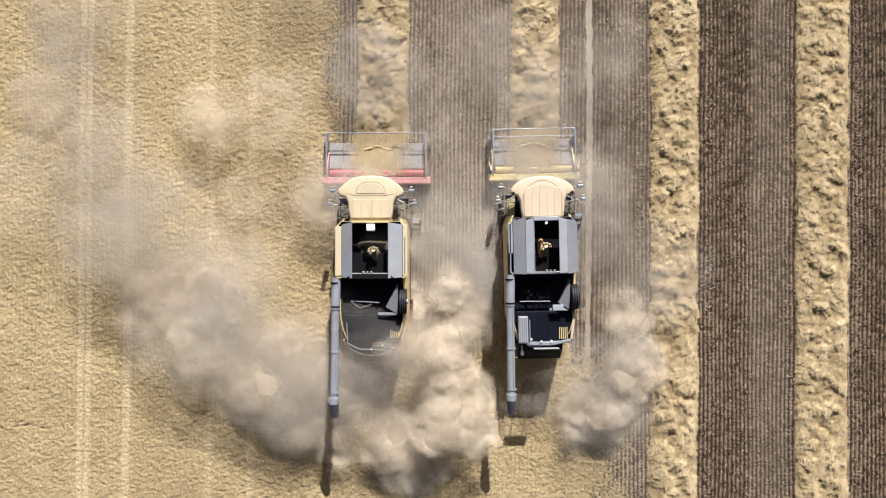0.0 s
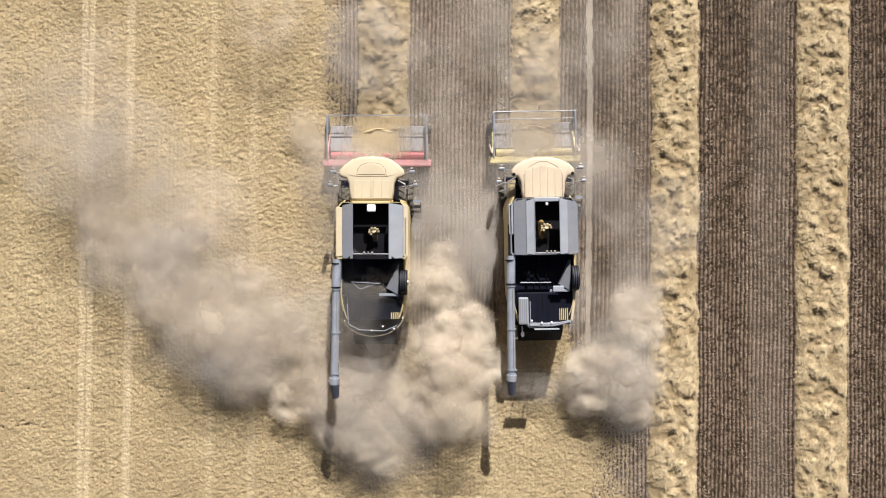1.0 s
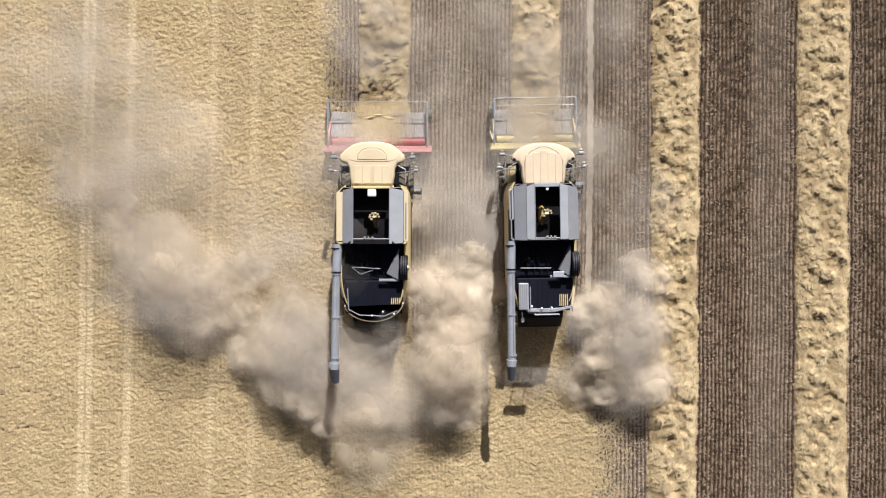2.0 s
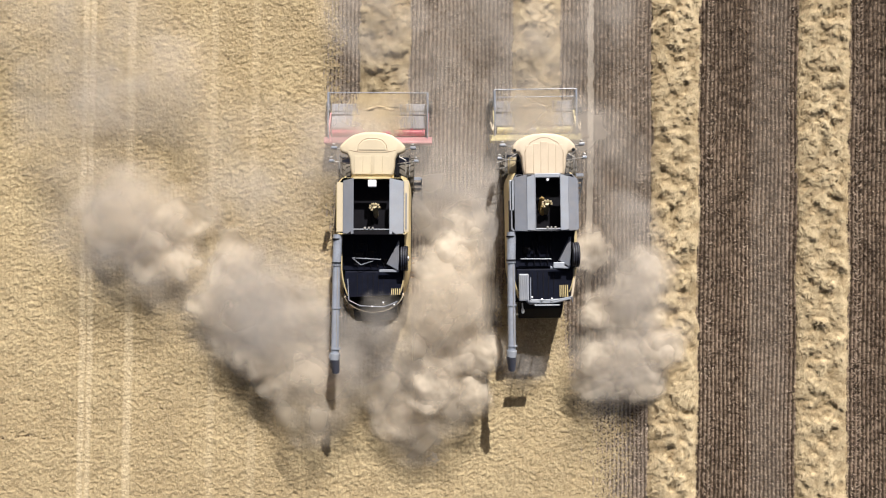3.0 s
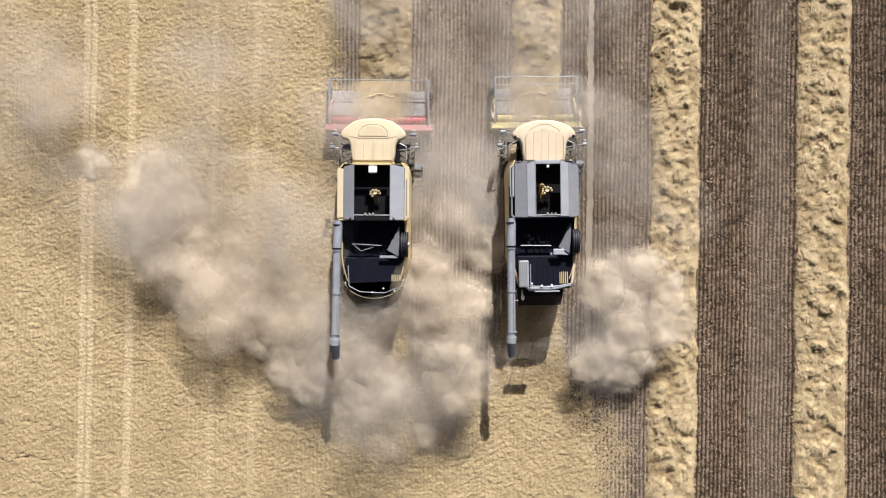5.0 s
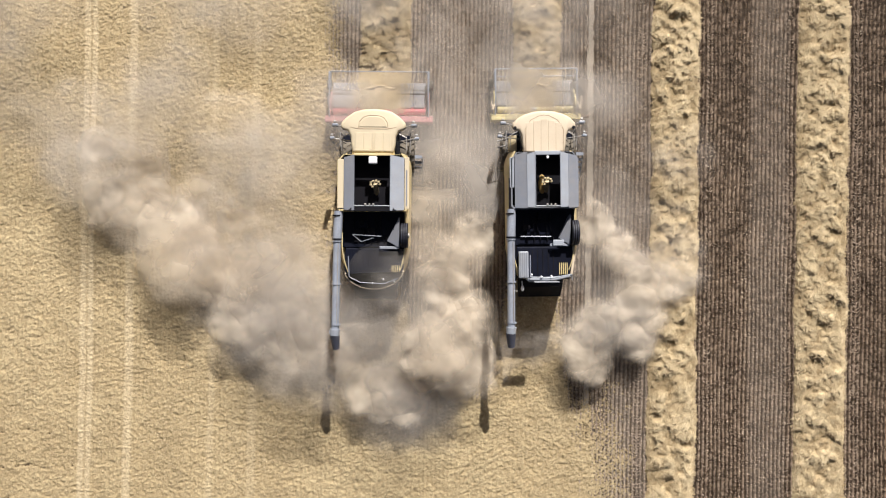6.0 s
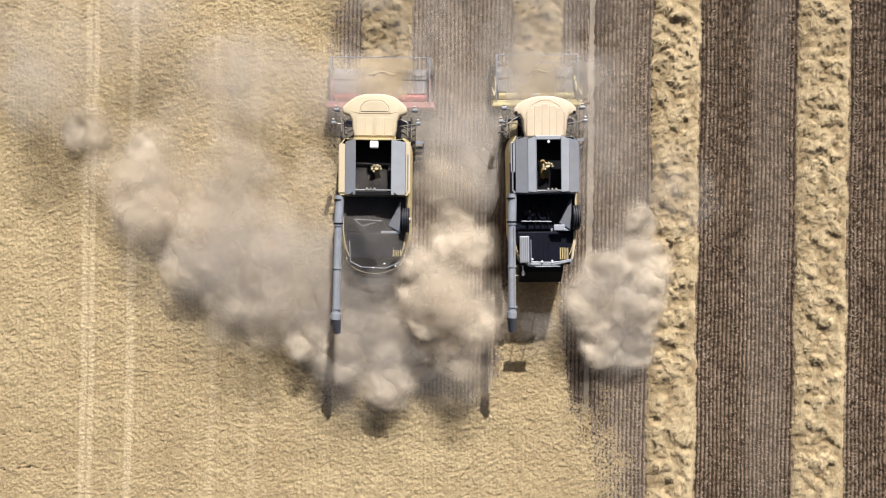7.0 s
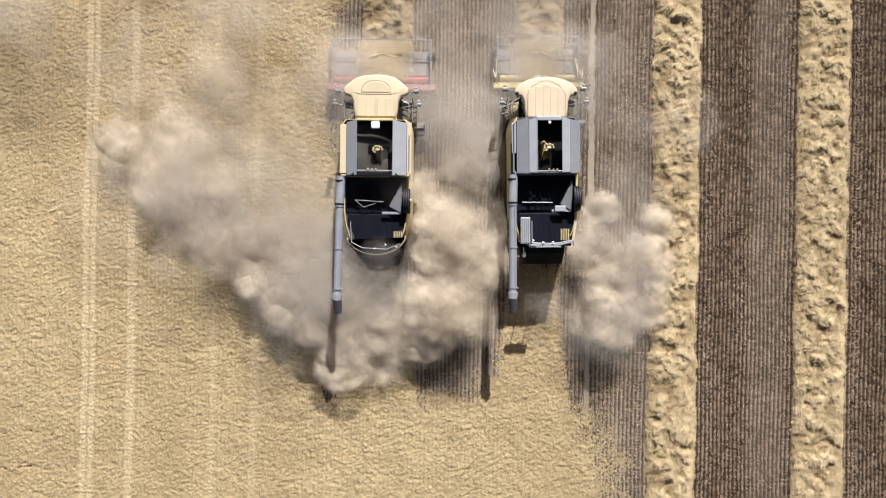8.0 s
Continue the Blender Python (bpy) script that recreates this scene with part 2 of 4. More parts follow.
def litter_cover(x, y):
    """How thick the chopped straw lies, 0 to 1."""
    edge = (fbm(x * 0.9, y * 0.9) - 0.5)
    left = 1 - step01(-7.0, -3.9, x + edge * 1.4)
    lane = np.maximum(np.exp(-((x + 3.16) / 1.5) ** 4), np.exp(-((x - 4.5) / 1.5) ** 4))
    behind = (1 - step01(-7.0, -2.4, y - 7.2 * lane + edge * 4.0)) * (1 - step01(5.6, 11.0, x + edge * 1.6))
    behind = step01(0.05, 0.95, behind + 0.25 * (fbm(x * 2.2 + 40, y * 2.2, 3) - 0.5))
    left = step01(0.1, 0.85, left + 0.5 * (fbm(x * 2.4 + 11, y * 2.4, 3) - 0.5))
    return np.maximum(left, behind)


def lugs(x, y, at, half):
    """Tyre-lug chevrons within a wheel track, 0 to 1."""
    d = (x - at) / half
    return np.where(np.abs(d) < 1, 0.5 + 0.5 * np.sign(np.sin((y + 0.55 * np.abs(x - at)) * 2 * np.pi / 0.24)), 0)


def build_ground():
    # one sheet to the horizon, a little finer near the middle
    k = np.concatenate([-np.geomspace(2200, 30, 14), np.linspace(-24, 24, 25), np.geomspace(30, 2200, 14)])
    gx, gy = np.meshgrid(k, k, indexing="ij")
    far = step01(40, 400, np.hypot(gx, gy))
    v = np.stack([gx, gy, (fbm(gx * 0.01, gy * 0.01) - 0.5) * 3 * far - 0.03], -1).reshape(-1, 3)
    n = len(k)
    i = (np.arange(n - 1)[:, None] * n + np.arange(n - 1)[None]).ravel()
    m = material("field_soil", (0.085, 0.058, 0.037), 0.95, vary=0.3, scale=0.6, fine=30, bump=0.5, spec=0.1)
    # further out the field goes on as strips of straw and stubble
    nt = m.node_tree
    b = nt.nodes["Principled BSDF"]
    old = b.inputs["Base Color"].links[0].from_socket
    co = nt.nodes.new("ShaderNodeTexCoord")
    sep = nt.nodes.new("ShaderNodeSeparateXYZ")
    nt.links.new(co.outputs["Object"], sep.inputs[0])

    def calc(op, one, two):
        m2 = nt.nodes.new("ShaderNodeMath")
        m2.operation = op
        for k, v in enumerate((one, two)):
            if isinstance(v, float):
                m2.inputs[k].default_value = v
            else:
                nt.links.new(v, m2.inputs[k])
        return m2.outputs[0]

    out_y = calc("SUBTRACT", calc("ABSOLUTE", sep.outputs[1], 0.0), 15.6)
    out_x = calc("SUBTRACT", calc("ABSOLUTE", sep.outputs[0], 0.0), 24.0)
    mr = nt.nodes.new("ShaderNodeMapRange")
    mr.inputs[1].default_value, mr.inputs[2].default_value = 0.0, 1.5
    nt.links.new(calc("MAXIMUM", out_x, out_y), mr.inputs[0])
    mix = nt.nodes.new("ShaderNodeMix")
    mix.data_type = "RGBA"
    nt.links.new(mr.outputs[0], mix.inputs["Factor"])
    nt.links.new(old, mix.inputs["A"])
    mix.inputs["B"].default_value = (0.42, 0.33, 0.20, 1)
    nt.links.new(mix.outputs["Result"], b.inputs["Base Color"])
    me = np_mesh("ground", v, np.stack([i, i + n, i + n + 1, i + 1], 1), m, smooth=True)
    tagged(new("ground", me), "dry brown soil of a large harvested field", "ground", kind="structure")


LUMP = 0.115


def straw_relief(x, y):
    """Clumped chopped straw, 0 to 1, a little drawn out along the way it was thrown."""
    u, v = x + 0.25 * y, y - 0.15 * x
    warp = 0.5 * fbm(x * 0.9, y * 0.9, 2)
    fine = fbm(u * 8.8 + 31, v * 11.5 + 3, 2)
    pits = step01(0.40, 0.25, fbm(u * 4.6 + 7, v * 6.4 + 3, 2))
    return 0.30 * fbm(u * 4.8 + warp, v * 6.2, 3) + 0.70 * fine - 0.22 * pits


def build_litter():
    rng = np.random.RandomState(11)
    step = 0.056
    gx, gy = np.meshgrid(np.arange(X0, 9.8, step), np.arange(Y0, Y1, step), indexing="ij")
    cover = litter_cover(gx, gy)
    clump = straw_relief(gx, gy)
    wide = fbm(gx * 0.5, gy * 0.5, 3)
    crushed = np.zeros_like(gx)
    lug = np.zeros_like(gx)
    for at, half, press in TRACKS:
        inside = 1 - step01(half * 0.7, half * 1.25, np.abs(gx - at + 0.03 * np.sin(gy * 0.4) + 0.05 * (fbm(gx * 0, gy * 2) - 0.5)))
        crushed = np.maximum(crushed, press * inside)
        lug = np.maximum(lug, press * lugs(gx, gy, at, half))
    # two ragged furrows across the straw
    cut = np.zeros_like(gx)
    for fy, xa, xb in ((-7.2, -22.3, -17.95), (-8.95, -22.6, -18.1)):
        w = 0.034 * step01(0.30, 0.7, value_noise(gx * 4.3, gx * 0 + fy))
        cut = np.maximum(cut, np.where((gx > xa) & (gx < xb), np.exp(-((gy - fy - 0.08 * np.sin(gx * 3)) / (w + 0.02)) ** 2), 0) * (w > 0.02))
    # the drilled rows show through the straw in places
    drill = (0.5 + 0.5 * np.cos((gx + 0.02 * np.sin(gy * 0.7) + 6.8) / ROW * 2 * np.pi)) * step01(0.42, 0.62, fbm(gx * 0.35 + 3, gy * 0.07 + 9, 2))
    cover_z = 0.35 + 0.65 * cover
    z = cover_z * (0.03 + LUMP * (clump - 0.45) * (1 - 0.7 * crushed) + 0.05 * (wide - 0.5)) - 0.012 * crushed * cover + 0.014 * lug * cover - 0.06 * cut + 0.018 * (drill - 0.4) * (1 - crushed)
    z += rng.normal(0, 0.008, z.shape) * cover
    z = np.where(cover < 0.05, -0.05, z)
    n = gx.shape[1]
    i = (np.arange(gx.shape[0] - 1)[:, None] * n + np.arange(n - 1)[None])
    keep = rng.rand(*i.shape) < np.clip(1.15 * cover[:-1, :-1], 0, 1)
    i = i[keep]
    v = np.stack([gx + rng.uniform(-0.02, 0.02, gx.shape), gy + rng.uniform(-0.02, 0.02, gx.shape), z], -1).reshape(-1, 3)
    high = np.clip((clump - 0.3) * 1.5 + 0.9 * (wide - 0.5) + 0.35 * (fbm(gx * 0.16, gy * 0.1, 2) - 0.5) - cut + 0.14 * (drill - 0.25) + rng.normal(0, 0.12, z.shape), 0, 1)
    me = np_mesh("straw_litter", v, np.stack([i, i + n, i + n + 1, i + 1], 1), M_LITTER, [("high", high.ravel()), ("crushed", 0.6 * crushed.ravel())])
    litter = tagged(new("straw_litter", me), "pale golden chopped straw lying over the harvested stubble", "straw", kind="stuff")
    # loose bits on top
    n = 130000
    x, y = rng.uniform(X0, 9.5, n), rng.uniform(-14, 16.5, n)
    ok = rng.rand(n) < litter_cover(x, y) * 0.9 + 0.0
    x, y = x[ok], y[ok]
    zc = 0.03 + LUMP * (straw_relief(x, y) - 0.45) + 0.05 * (fbm(x * 0.5, y * 0.5, 3) - 0.5)
    v, f, s = strands(rng, x, y, zc + 0.008, 0.085, 0.015, 0.03, rng.rand(len(x)))
    me = np_mesh("loose_straw", v, f, M_CHAFF, [("shade", s)])
    ob = new("loose_straw", me)
    ob.parent = litter
    tagged(ob, "loose pale straw bits", kind="stuff")


def in_swath(x, y, margin=0.0):
    inside = np.zeros(x.shape, bool)
    for c, half, start in SWATHS:
        inside |= (np.abs(x - c) < half + margin) & (y > start)
    return inside


def lane_flat_haze(x):
    """Stubble lanes pressed by mower and tractor wheels, some paled for dust haze, 0 to 1."""
    f = np.zeros_like(x)
    # the wide lanes about the machines are paled to stand in for haze
    for a, b, s in ((15.25, 17.0, 0.34), (-7.0, 3.6, 0.7), (-0.4, 2.2, 0.9), (8.3, 9.4, 0.6), (22.6, 24.0, 0.34), (5.6, 10.3, 0.4)):
        f = np.maximum(f, s * step01(a - 0.25, a + 0.15, x) * (1 - step01(b - 0.15, b + 0.25, x)))
    return f


CHEVRONS = [(13.15, 0.2), (17.1, 0.2), (20.5, 0.2), (9.75, 0.2), (2.9, 0.2), (-1.45, 0.2), (6.0, 0.16), (-5.1, 0.2)]


def build_stubble():
    rng = np.random.RandomState(23)
    rows = np.arange(-6.8, X1, ROW)
    x = np.repeat(rows, 312)
    y = np.tile(np.arange(312) * 0.106 + Y0, len(rows)) + rng.uniform(-0.035, 0.035, len(x))
    x = x + 0.025 * np.sin(y * 0.7 + x) + rng.normal(0, 0.014, len(x))
    ok = ~in_swath(x, y, -0.15) & (litter_cover(x, y) < 0.75) & (rng.rand(len(x)) < 0.95) & (np.abs(x - 7.22) > 0.2)
    x, y = x[ok], y[ok]
    flat = lane_flat_haze(x)
    for at, half in CHEVRONS:
        d = np.abs(x - at) < half
        y = np.where(d, y + 0.35 * np.abs(x - at), y)
    base_shade = np.clip(0.42 + 0.9 * (fbm(x * 0.6, y * 0.2, 3) - 0.5) + rng.normal(0, 0.24, len(x)), 0, 1)
    yellowish = np.abs(x - 14.95) < 0.12
    base_shade = np.where(yellowish, base_shade + 0.25, base_shade)
    blades = 6
    n = len(x)
    bx = np.repeat(x, blades) + rng.normal(0, 0.015, n * blades)
    by = np.repeat(y, blades) + rng.normal(0, 0.030, n * blades)
    h = (0.10 * (1 - 0.5 * np.repeat(flat, blades))) * rng.uniform(0.5, 1.2, n * blades)
    a = rng.uniform(0, 2 * np.pi, n * blades)
    lean = rng.uniform(0.3, 1.1, n * blades) * h * (1 + 0.6 * np.repeat(flat, blades))
    w = 0.021
    px, py = -np.sin(a) * w, np.cos(a) * w
    v = np.empty((n * blades, 3, 3))
    v[:, 0] = np.stack([bx - px, by - py, np.full_like(bx, -0.03)], 1)
    v[:, 1] = np.stack([bx + px, by + py, np.full_like(bx, -0.03)], 1)
    v[:, 2] = np.stack([bx + np.cos(a) * lean + px * 0.8, by + np.sin(a) * lean + py * 0.8, h], 1)
    shade = np.repeat(np.repeat(base_shade, blades) + rng.normal(0, 0.12, n * blades), 3)
    me = np_mesh("stubble", v.reshape(-1, 3), np.arange(3 * n * blades).reshape(-1, 3), M_STUBBLE, [("shade", np.clip(shade, 0, 1)), ("crushed", np.repeat(np.repeat(flat, blades), 3))])
    stubble = tagged(new("stubble", me), "grey-brown cut stubble in narrow drilled rows", "stubble", kind="stuff")
    # the rows' low ridges of thatch; bare soil between them is coloured darker, as shade
    xs = np.arange(-7.4, X1, ROW / 4)
    ys = np.arange(Y0, Y1, 0.082)
    gx, gy = np.meshgrid(xs, ys, indexing="ij")
    bend = 0.025 * np.sin(gy * 0.7 + gx)
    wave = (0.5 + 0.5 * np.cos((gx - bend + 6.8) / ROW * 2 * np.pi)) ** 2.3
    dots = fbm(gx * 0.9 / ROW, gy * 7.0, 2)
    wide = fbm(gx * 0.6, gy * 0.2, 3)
    flat2 = lane_flat_haze(gx)
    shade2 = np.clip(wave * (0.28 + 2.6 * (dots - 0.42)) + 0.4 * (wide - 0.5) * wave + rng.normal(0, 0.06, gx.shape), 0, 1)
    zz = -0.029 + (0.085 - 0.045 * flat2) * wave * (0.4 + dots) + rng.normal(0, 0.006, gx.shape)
    k2 = len(ys)
    i2 = (np.arange(len(xs) - 1)[:, None] * k2 + np.arange(k2 - 1)[None])
    keep = ~in_swath(gx, gy, -0.25)[:-1, :-1] & (np.abs(gx - 7.22) > 0.16)[:-1, :-1] & (litter_cover(gx, gy)[:-1, :-1] < 0.97)
    i2 = i2[keep]
    v2 = np.stack([gx + rng.normal(0, 0.008, gx.shape), gy + rng.normal(0, 0.012, gx.shape), zz], -1).reshape(-1, 3)
    crush2 = np.clip(flat2 * (0.35 + 0.6 * wave) + 0.25 * flat2 * (dots - 0.5), 0, 1)
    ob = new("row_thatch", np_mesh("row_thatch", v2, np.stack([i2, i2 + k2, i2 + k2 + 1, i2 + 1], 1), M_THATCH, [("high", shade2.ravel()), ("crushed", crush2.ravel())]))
    ob.parent = stubble
    tagged(ob, "low ridges of dead leaf, bare soil between darkened as shade", kind="stuff")
    # dead leaf thatch between the tufts, where wheels pressed it down
    m = 70000
    x, y = rng.uniform(-6.5, X1, m), rng.uniform(-14, 17, m)
    ok = ~in_swath(x, y, 0) & (rng.rand(m) < 0.08 + 0.14 * lane_flat_haze(x)) & (litter_cover(x, y) < 0.8)
    x, y = x[ok], y[ok]
    v, f, s = strands(rng, x, y, np.full(len(x), -0.02), 0.1, 0.02, 0.03, rng.rand(len(x)) * 0.6)
    me = np_mesh("thatch", v, f, M_STUBBLE, [("shade", s), ("crushed", np.repeat(lane_flat_haze(x), 4))])
    ob = new("thatch", me)
    ob.parent = stubble
    tagged(ob, kind="stuff")
    # pressed stalks in the lug marks of the mower's wheels
    vs, fs, ss, cs = [], [], [], []
    for at, half in CHEVRONS:
        y = np.arange(-14, 17, 0.155)
        for side in (-1, 1):
            x = np.full(len(y), at + side * half * 0.5) + rng.normal(0, 0.012, len(y))
            yy = y + rng.normal(0, 0.015, len(y))
            ok = ~in_swath(x, yy, 0) & (litter_cover(x, yy) < 0.5) & (rng.rand(len(y)) < 0.62)
            v, f, sh = strands(rng, x[ok], yy[ok], np.full(ok.sum(), 0.03), 0.15, 0.03, 0.02, np.clip(rng.normal(0.4, 0.25, ok.sum()), 0, 1), np.full(ok.sum(), np.pi / 2 - side * 1.0) + rng.normal(0, 0.15, ok.sum()))
            fs.append(f + sum(len(q) for q in vs))
            vs.append(v)
            ss.append(sh)
    v = np.concatenate(vs)
    me = np_mesh("pressed_stalks", v, np.concatenate(fs), M_STUBBLE, [("shade", np.concatenate(ss)), ("crushed", np.full(len(v), 0.35))])
    ob = new("pressed_stalks", me)
    ob.parent = stubble
    tagged(ob, "pale stalks pressed into lug marks", kind="stuff")
    # a narrow bare wheel line
    ys = np.arange(-6, 60, 0.12)
    xs = np.linspace(-0.19, 0.19, 7)
    gx, gy = np.meshgrid(xs, ys, indexing="ij")
    z = -0.012 + 0.02 * (fbm(gx * 9, gy * 6, 3) - 0.5) - 0.02 * (1 - (gx / 0.19) ** 2) * 0.5
    cx = 7.22 + 0.03 * np.sin(gy * 0.35)
    k = len(ys)
    i = (np.arange(len(xs) - 1)[:, None] * k + np.arange(k - 1)[None]).ravel()
    v = np.stack([gx * (0.45 + 0.75 * fbm(np.sign(gx) * 5, gy * 4, 3)) + cx, gy, z], -1).reshape(-1, 3)
    tagged(new("wheel_track", np_mesh("wheel_track", v, np.stack([i, i + k, i + k + 1, i + 1], 1), M_TRACK, smooth=True)), "pale dusty wheel line through the stubble", "track", kind="structure")


def windrow_height(c, half, x, y):
    """Height of a lumpy swath of cut grass at x, y."""
    wob = 0.16 * (fbm(x * 0 + c, y * 1.3, 3) - 0.5) * 2
    d = np.abs(x - c - 0.12 * (fbm(x * 0 + 3 * c, y * 0.5) - 0.5)) / (half + wob)
    prof = np.clip(1 - d ** 3.2, 0, 1) ** 0.8
    lump = fbm(x * 2.0 + c, y * 2.2, 3)
    ridge = np.abs(fbm(x * 2.4 + 9 + c, y * 2.4 + 4, 3) - 0.5) * 2
    holes = step01(0.64, 0.75, fbm(x * 4.6 + 31 + c, y * 4.6 + 7, 2))
    return prof * (0.06 + 0.54 * lump - 0.08 * ridge) - 0.07 * holes * prof, prof, lump, holes


def build_windrow(c, half, start, label):
    rng = np.random.RandomState(int(c * 10) % 997)
    lo, hi = max(start, -34.0), 46.0
    sx, sy = 0.075, 0.085
    gx, gy = np.meshgrid(np.arange(c - half - 0.3, c + half + 0.3, sx), np.arange(lo, hi, sy), indexing="ij")
    z, prof, lump, holes = windrow_height(c, half, gx, gy)
    z = np.where(prof <= 0.0, -0.06, z + rng.normal(0, 0.009, z.shape))
    z *= step01(lo - 0.05, lo + 0.8, gy)
    n = gx.shape[1]
    i = (np.arange(gx.shape[0] - 1)[:, None] * n + np.arange(n - 1)[None])
    i = i[(prof[:-1, :-1] > 0) | (prof[1:, 1:] > 0)]
    v = np.stack([gx + rng.uniform(-0.02, 0.02, gx.shape), gy + rng.uniform(-0.02, 0.02, gx.shape), z], -1).reshape(-1, 3)
    # hollows and holes get darker straw, standing in for their shade
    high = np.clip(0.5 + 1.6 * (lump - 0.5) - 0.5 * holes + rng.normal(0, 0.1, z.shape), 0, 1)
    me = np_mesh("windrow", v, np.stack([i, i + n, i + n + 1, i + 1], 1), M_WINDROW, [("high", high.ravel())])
    ob = tagged(new("windrow", me), label, "windrow", "windrows of cut grass")
    m = 34000
    x, y = rng.uniform(c - half - 0.1, c + half + 0.1, m), rng.uniform(max(lo, -15), 18, m)
    zz, pr, lu, ho = windrow_height(c, half, x, y)
    ok = (pr > 0.05) & (ho < 0.4)
    x, y, zz, lu = x[ok], y[ok], zz[ok], lu[ok]
    # strands lie in combed tufts
    a = fbm(x * 1.3 + c, y * 1.3, 2) * 17 + rng.normal(0, 0.45, len(x))
    # stems paler on lumps, darker in hollows: shading put into their colour
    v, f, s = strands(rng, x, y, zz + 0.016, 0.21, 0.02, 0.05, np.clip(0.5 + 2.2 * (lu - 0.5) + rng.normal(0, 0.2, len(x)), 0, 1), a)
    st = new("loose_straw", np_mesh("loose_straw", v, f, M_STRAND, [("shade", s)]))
    st.parent = ob
    tagged(st, "tangled dry grass stems", kind="stuff")


build_ground()
build_litter()
build_stubble()
SWATH_LABELS = ["dusty windrow of cut grass being picked up by a header", "windrow of cut ryegrass running into the narrower pickup header", "straw-coloured windrow of dry cut grass with loose tufts", "thick lumpy golden windrow lying between stubble strips"]
for (c, half, start), text in zip(SWATHS, SWATH_LABELS):
    build_windrow(c, half, start, text)

# ---- combine harvesters ----


def lathe_wheel(r, width, name, parent, place, rim_mat):
    """A lugged tyre with a dished rim, axle along x, origin at the hub."""
    hub = new(name)
    hub.parent = parent
    hub.matrix_basis = Matrix.Translation(place)
    bm = fresh()
    prof = [(0.55, -0.46), (0.80, -0.5), (0.93, -0.44), (0.97, -0.2), (0.97, 0.2), (0.93, 0.44), (0.80, 0.5), (0.55, 0.46)]
    seg = 36
    rings = []
    for k in range(seg):
        a = 2 * math.pi * k / seg
        rings.append([bm.verts.new((p[1] * width, math.cos(a) * p[0] * r, math.sin(a) * p[0] * r)) for p in prof])
    for k in range(seg):
        A, B = rings[k], rings[(k + 1) % seg]
        for j in range(len(prof)):
            q = (j + 1) % len(prof)
            bm.faces.new((A[j], A[q], B[q], B[j]))
    for k in range(20):
        for side in (-1, 1):
            a = 2 * math.pi * (k + 0.25 * side) / 20
            m = Matrix.Rotation(a, 4, "X") @ Matrix.Translation((side * width * 0.24, 0, r * 0.975)) @ Matrix.Rotation(side * 0.6, 4, "Z") @ Matrix.Diagonal((width * 0.5, 0.07, 0.06, 1))
            bmesh.ops.create_cube(bm, size=1, matrix=m)
    part("tyre", bm, M_RUBBER, hub, "dusty black lugged tyre")
    bm = fresh()
    tube(bm, (-width * 0.3, 0, 0), (width * 0.3, 0, 0), r * 0.56, 28)
    tube(bm, (-width * 0.42, 0, 0), (width * 0.42, 0, 0), r * 0.18, 16)
    for k in range(8):
        a = 2 * math.pi * k / 8
        tube(bm, (-width * 0.33, math.cos(a) * r * 0.3, math.sin(a) * r * 0.3), (width * 0.33, math.cos(a) * r * 0.3, math.sin(a) * r * 0.3), 0.025, 8)
    part("rim", bm, rim_mat, hub, "yellow painted rim")
    return hub


def roof_outline(front, wide_y, wide, neck_y, neck, rear):
    half = [(0.0, front), (wide * 0.30, front - 0.02), (wide * 0.58, front - 0.13), (wide * 0.82, wide_y + 0.30), (wide * 0.97, wide_y + 0.08), (wide, wide_y - 0.10),
            (wide * 0.93, wide_y - 0.24), (neck + 0.12, neck_y + 0.22), (neck, neck_y), (neck * 0.97, (neck_y + rear) / 2), (neck * 0.92, rear + 0.08), (neck * 0.84, rear)]
    return half + [(-x, y) for x, y in reversed(half[1:])]


def mirror(parent, x, y, z, side, big):
    arm = fresh()
    rod(arm, [(side * 1.05, y - 0.12, z - 0.25), (x - side * 0.12, y - 0.04, z), (x, y, z - 0.05)], 0.022)
    arm_ob = part("mirror_arm", arm, M_STEEL, parent, "bent grey mirror arm")
    bm = fresh()
    box(bm, x - 0.13 * big, x + 0.13 * big, y - 0.07, y + 0.05, z - 0.32 * big, z + 0.04, 0.03)
    part("mirror", bm, M_TUBE, arm_ob, "grey mirror housing")
    bm = fresh()
    box(bm, x - 0.07, x + 0.05, y + 0.09, y + 0.17, z - 0.03, z + 0.07, 0.02)
    part("work_light", bm, M_STEEL, arm_ob, "small grey work light")


def ladder(parent, x0, x1, y_list, z_list, mat):
    bm = fresh()
    rod(bm, [(x0, y_list[0], z_list[0]), (x0, y_list[-1], z_list[-1])], 0.03)
    rod(bm, [(x1, y_list[0], z_list[0]), (x1, y_list[-1], z_list[-1])], 0.03)
    lad = part("ladder", bm, mat, parent, "dark metal access ladder")
    for y, z in zip(y_list, z_list):
        bm = fresh()
        box(bm, x0, x1, y - 0.07, y + 0.07, z - 0.02, z + 0.02)
        part("step", bm, mat, lad)


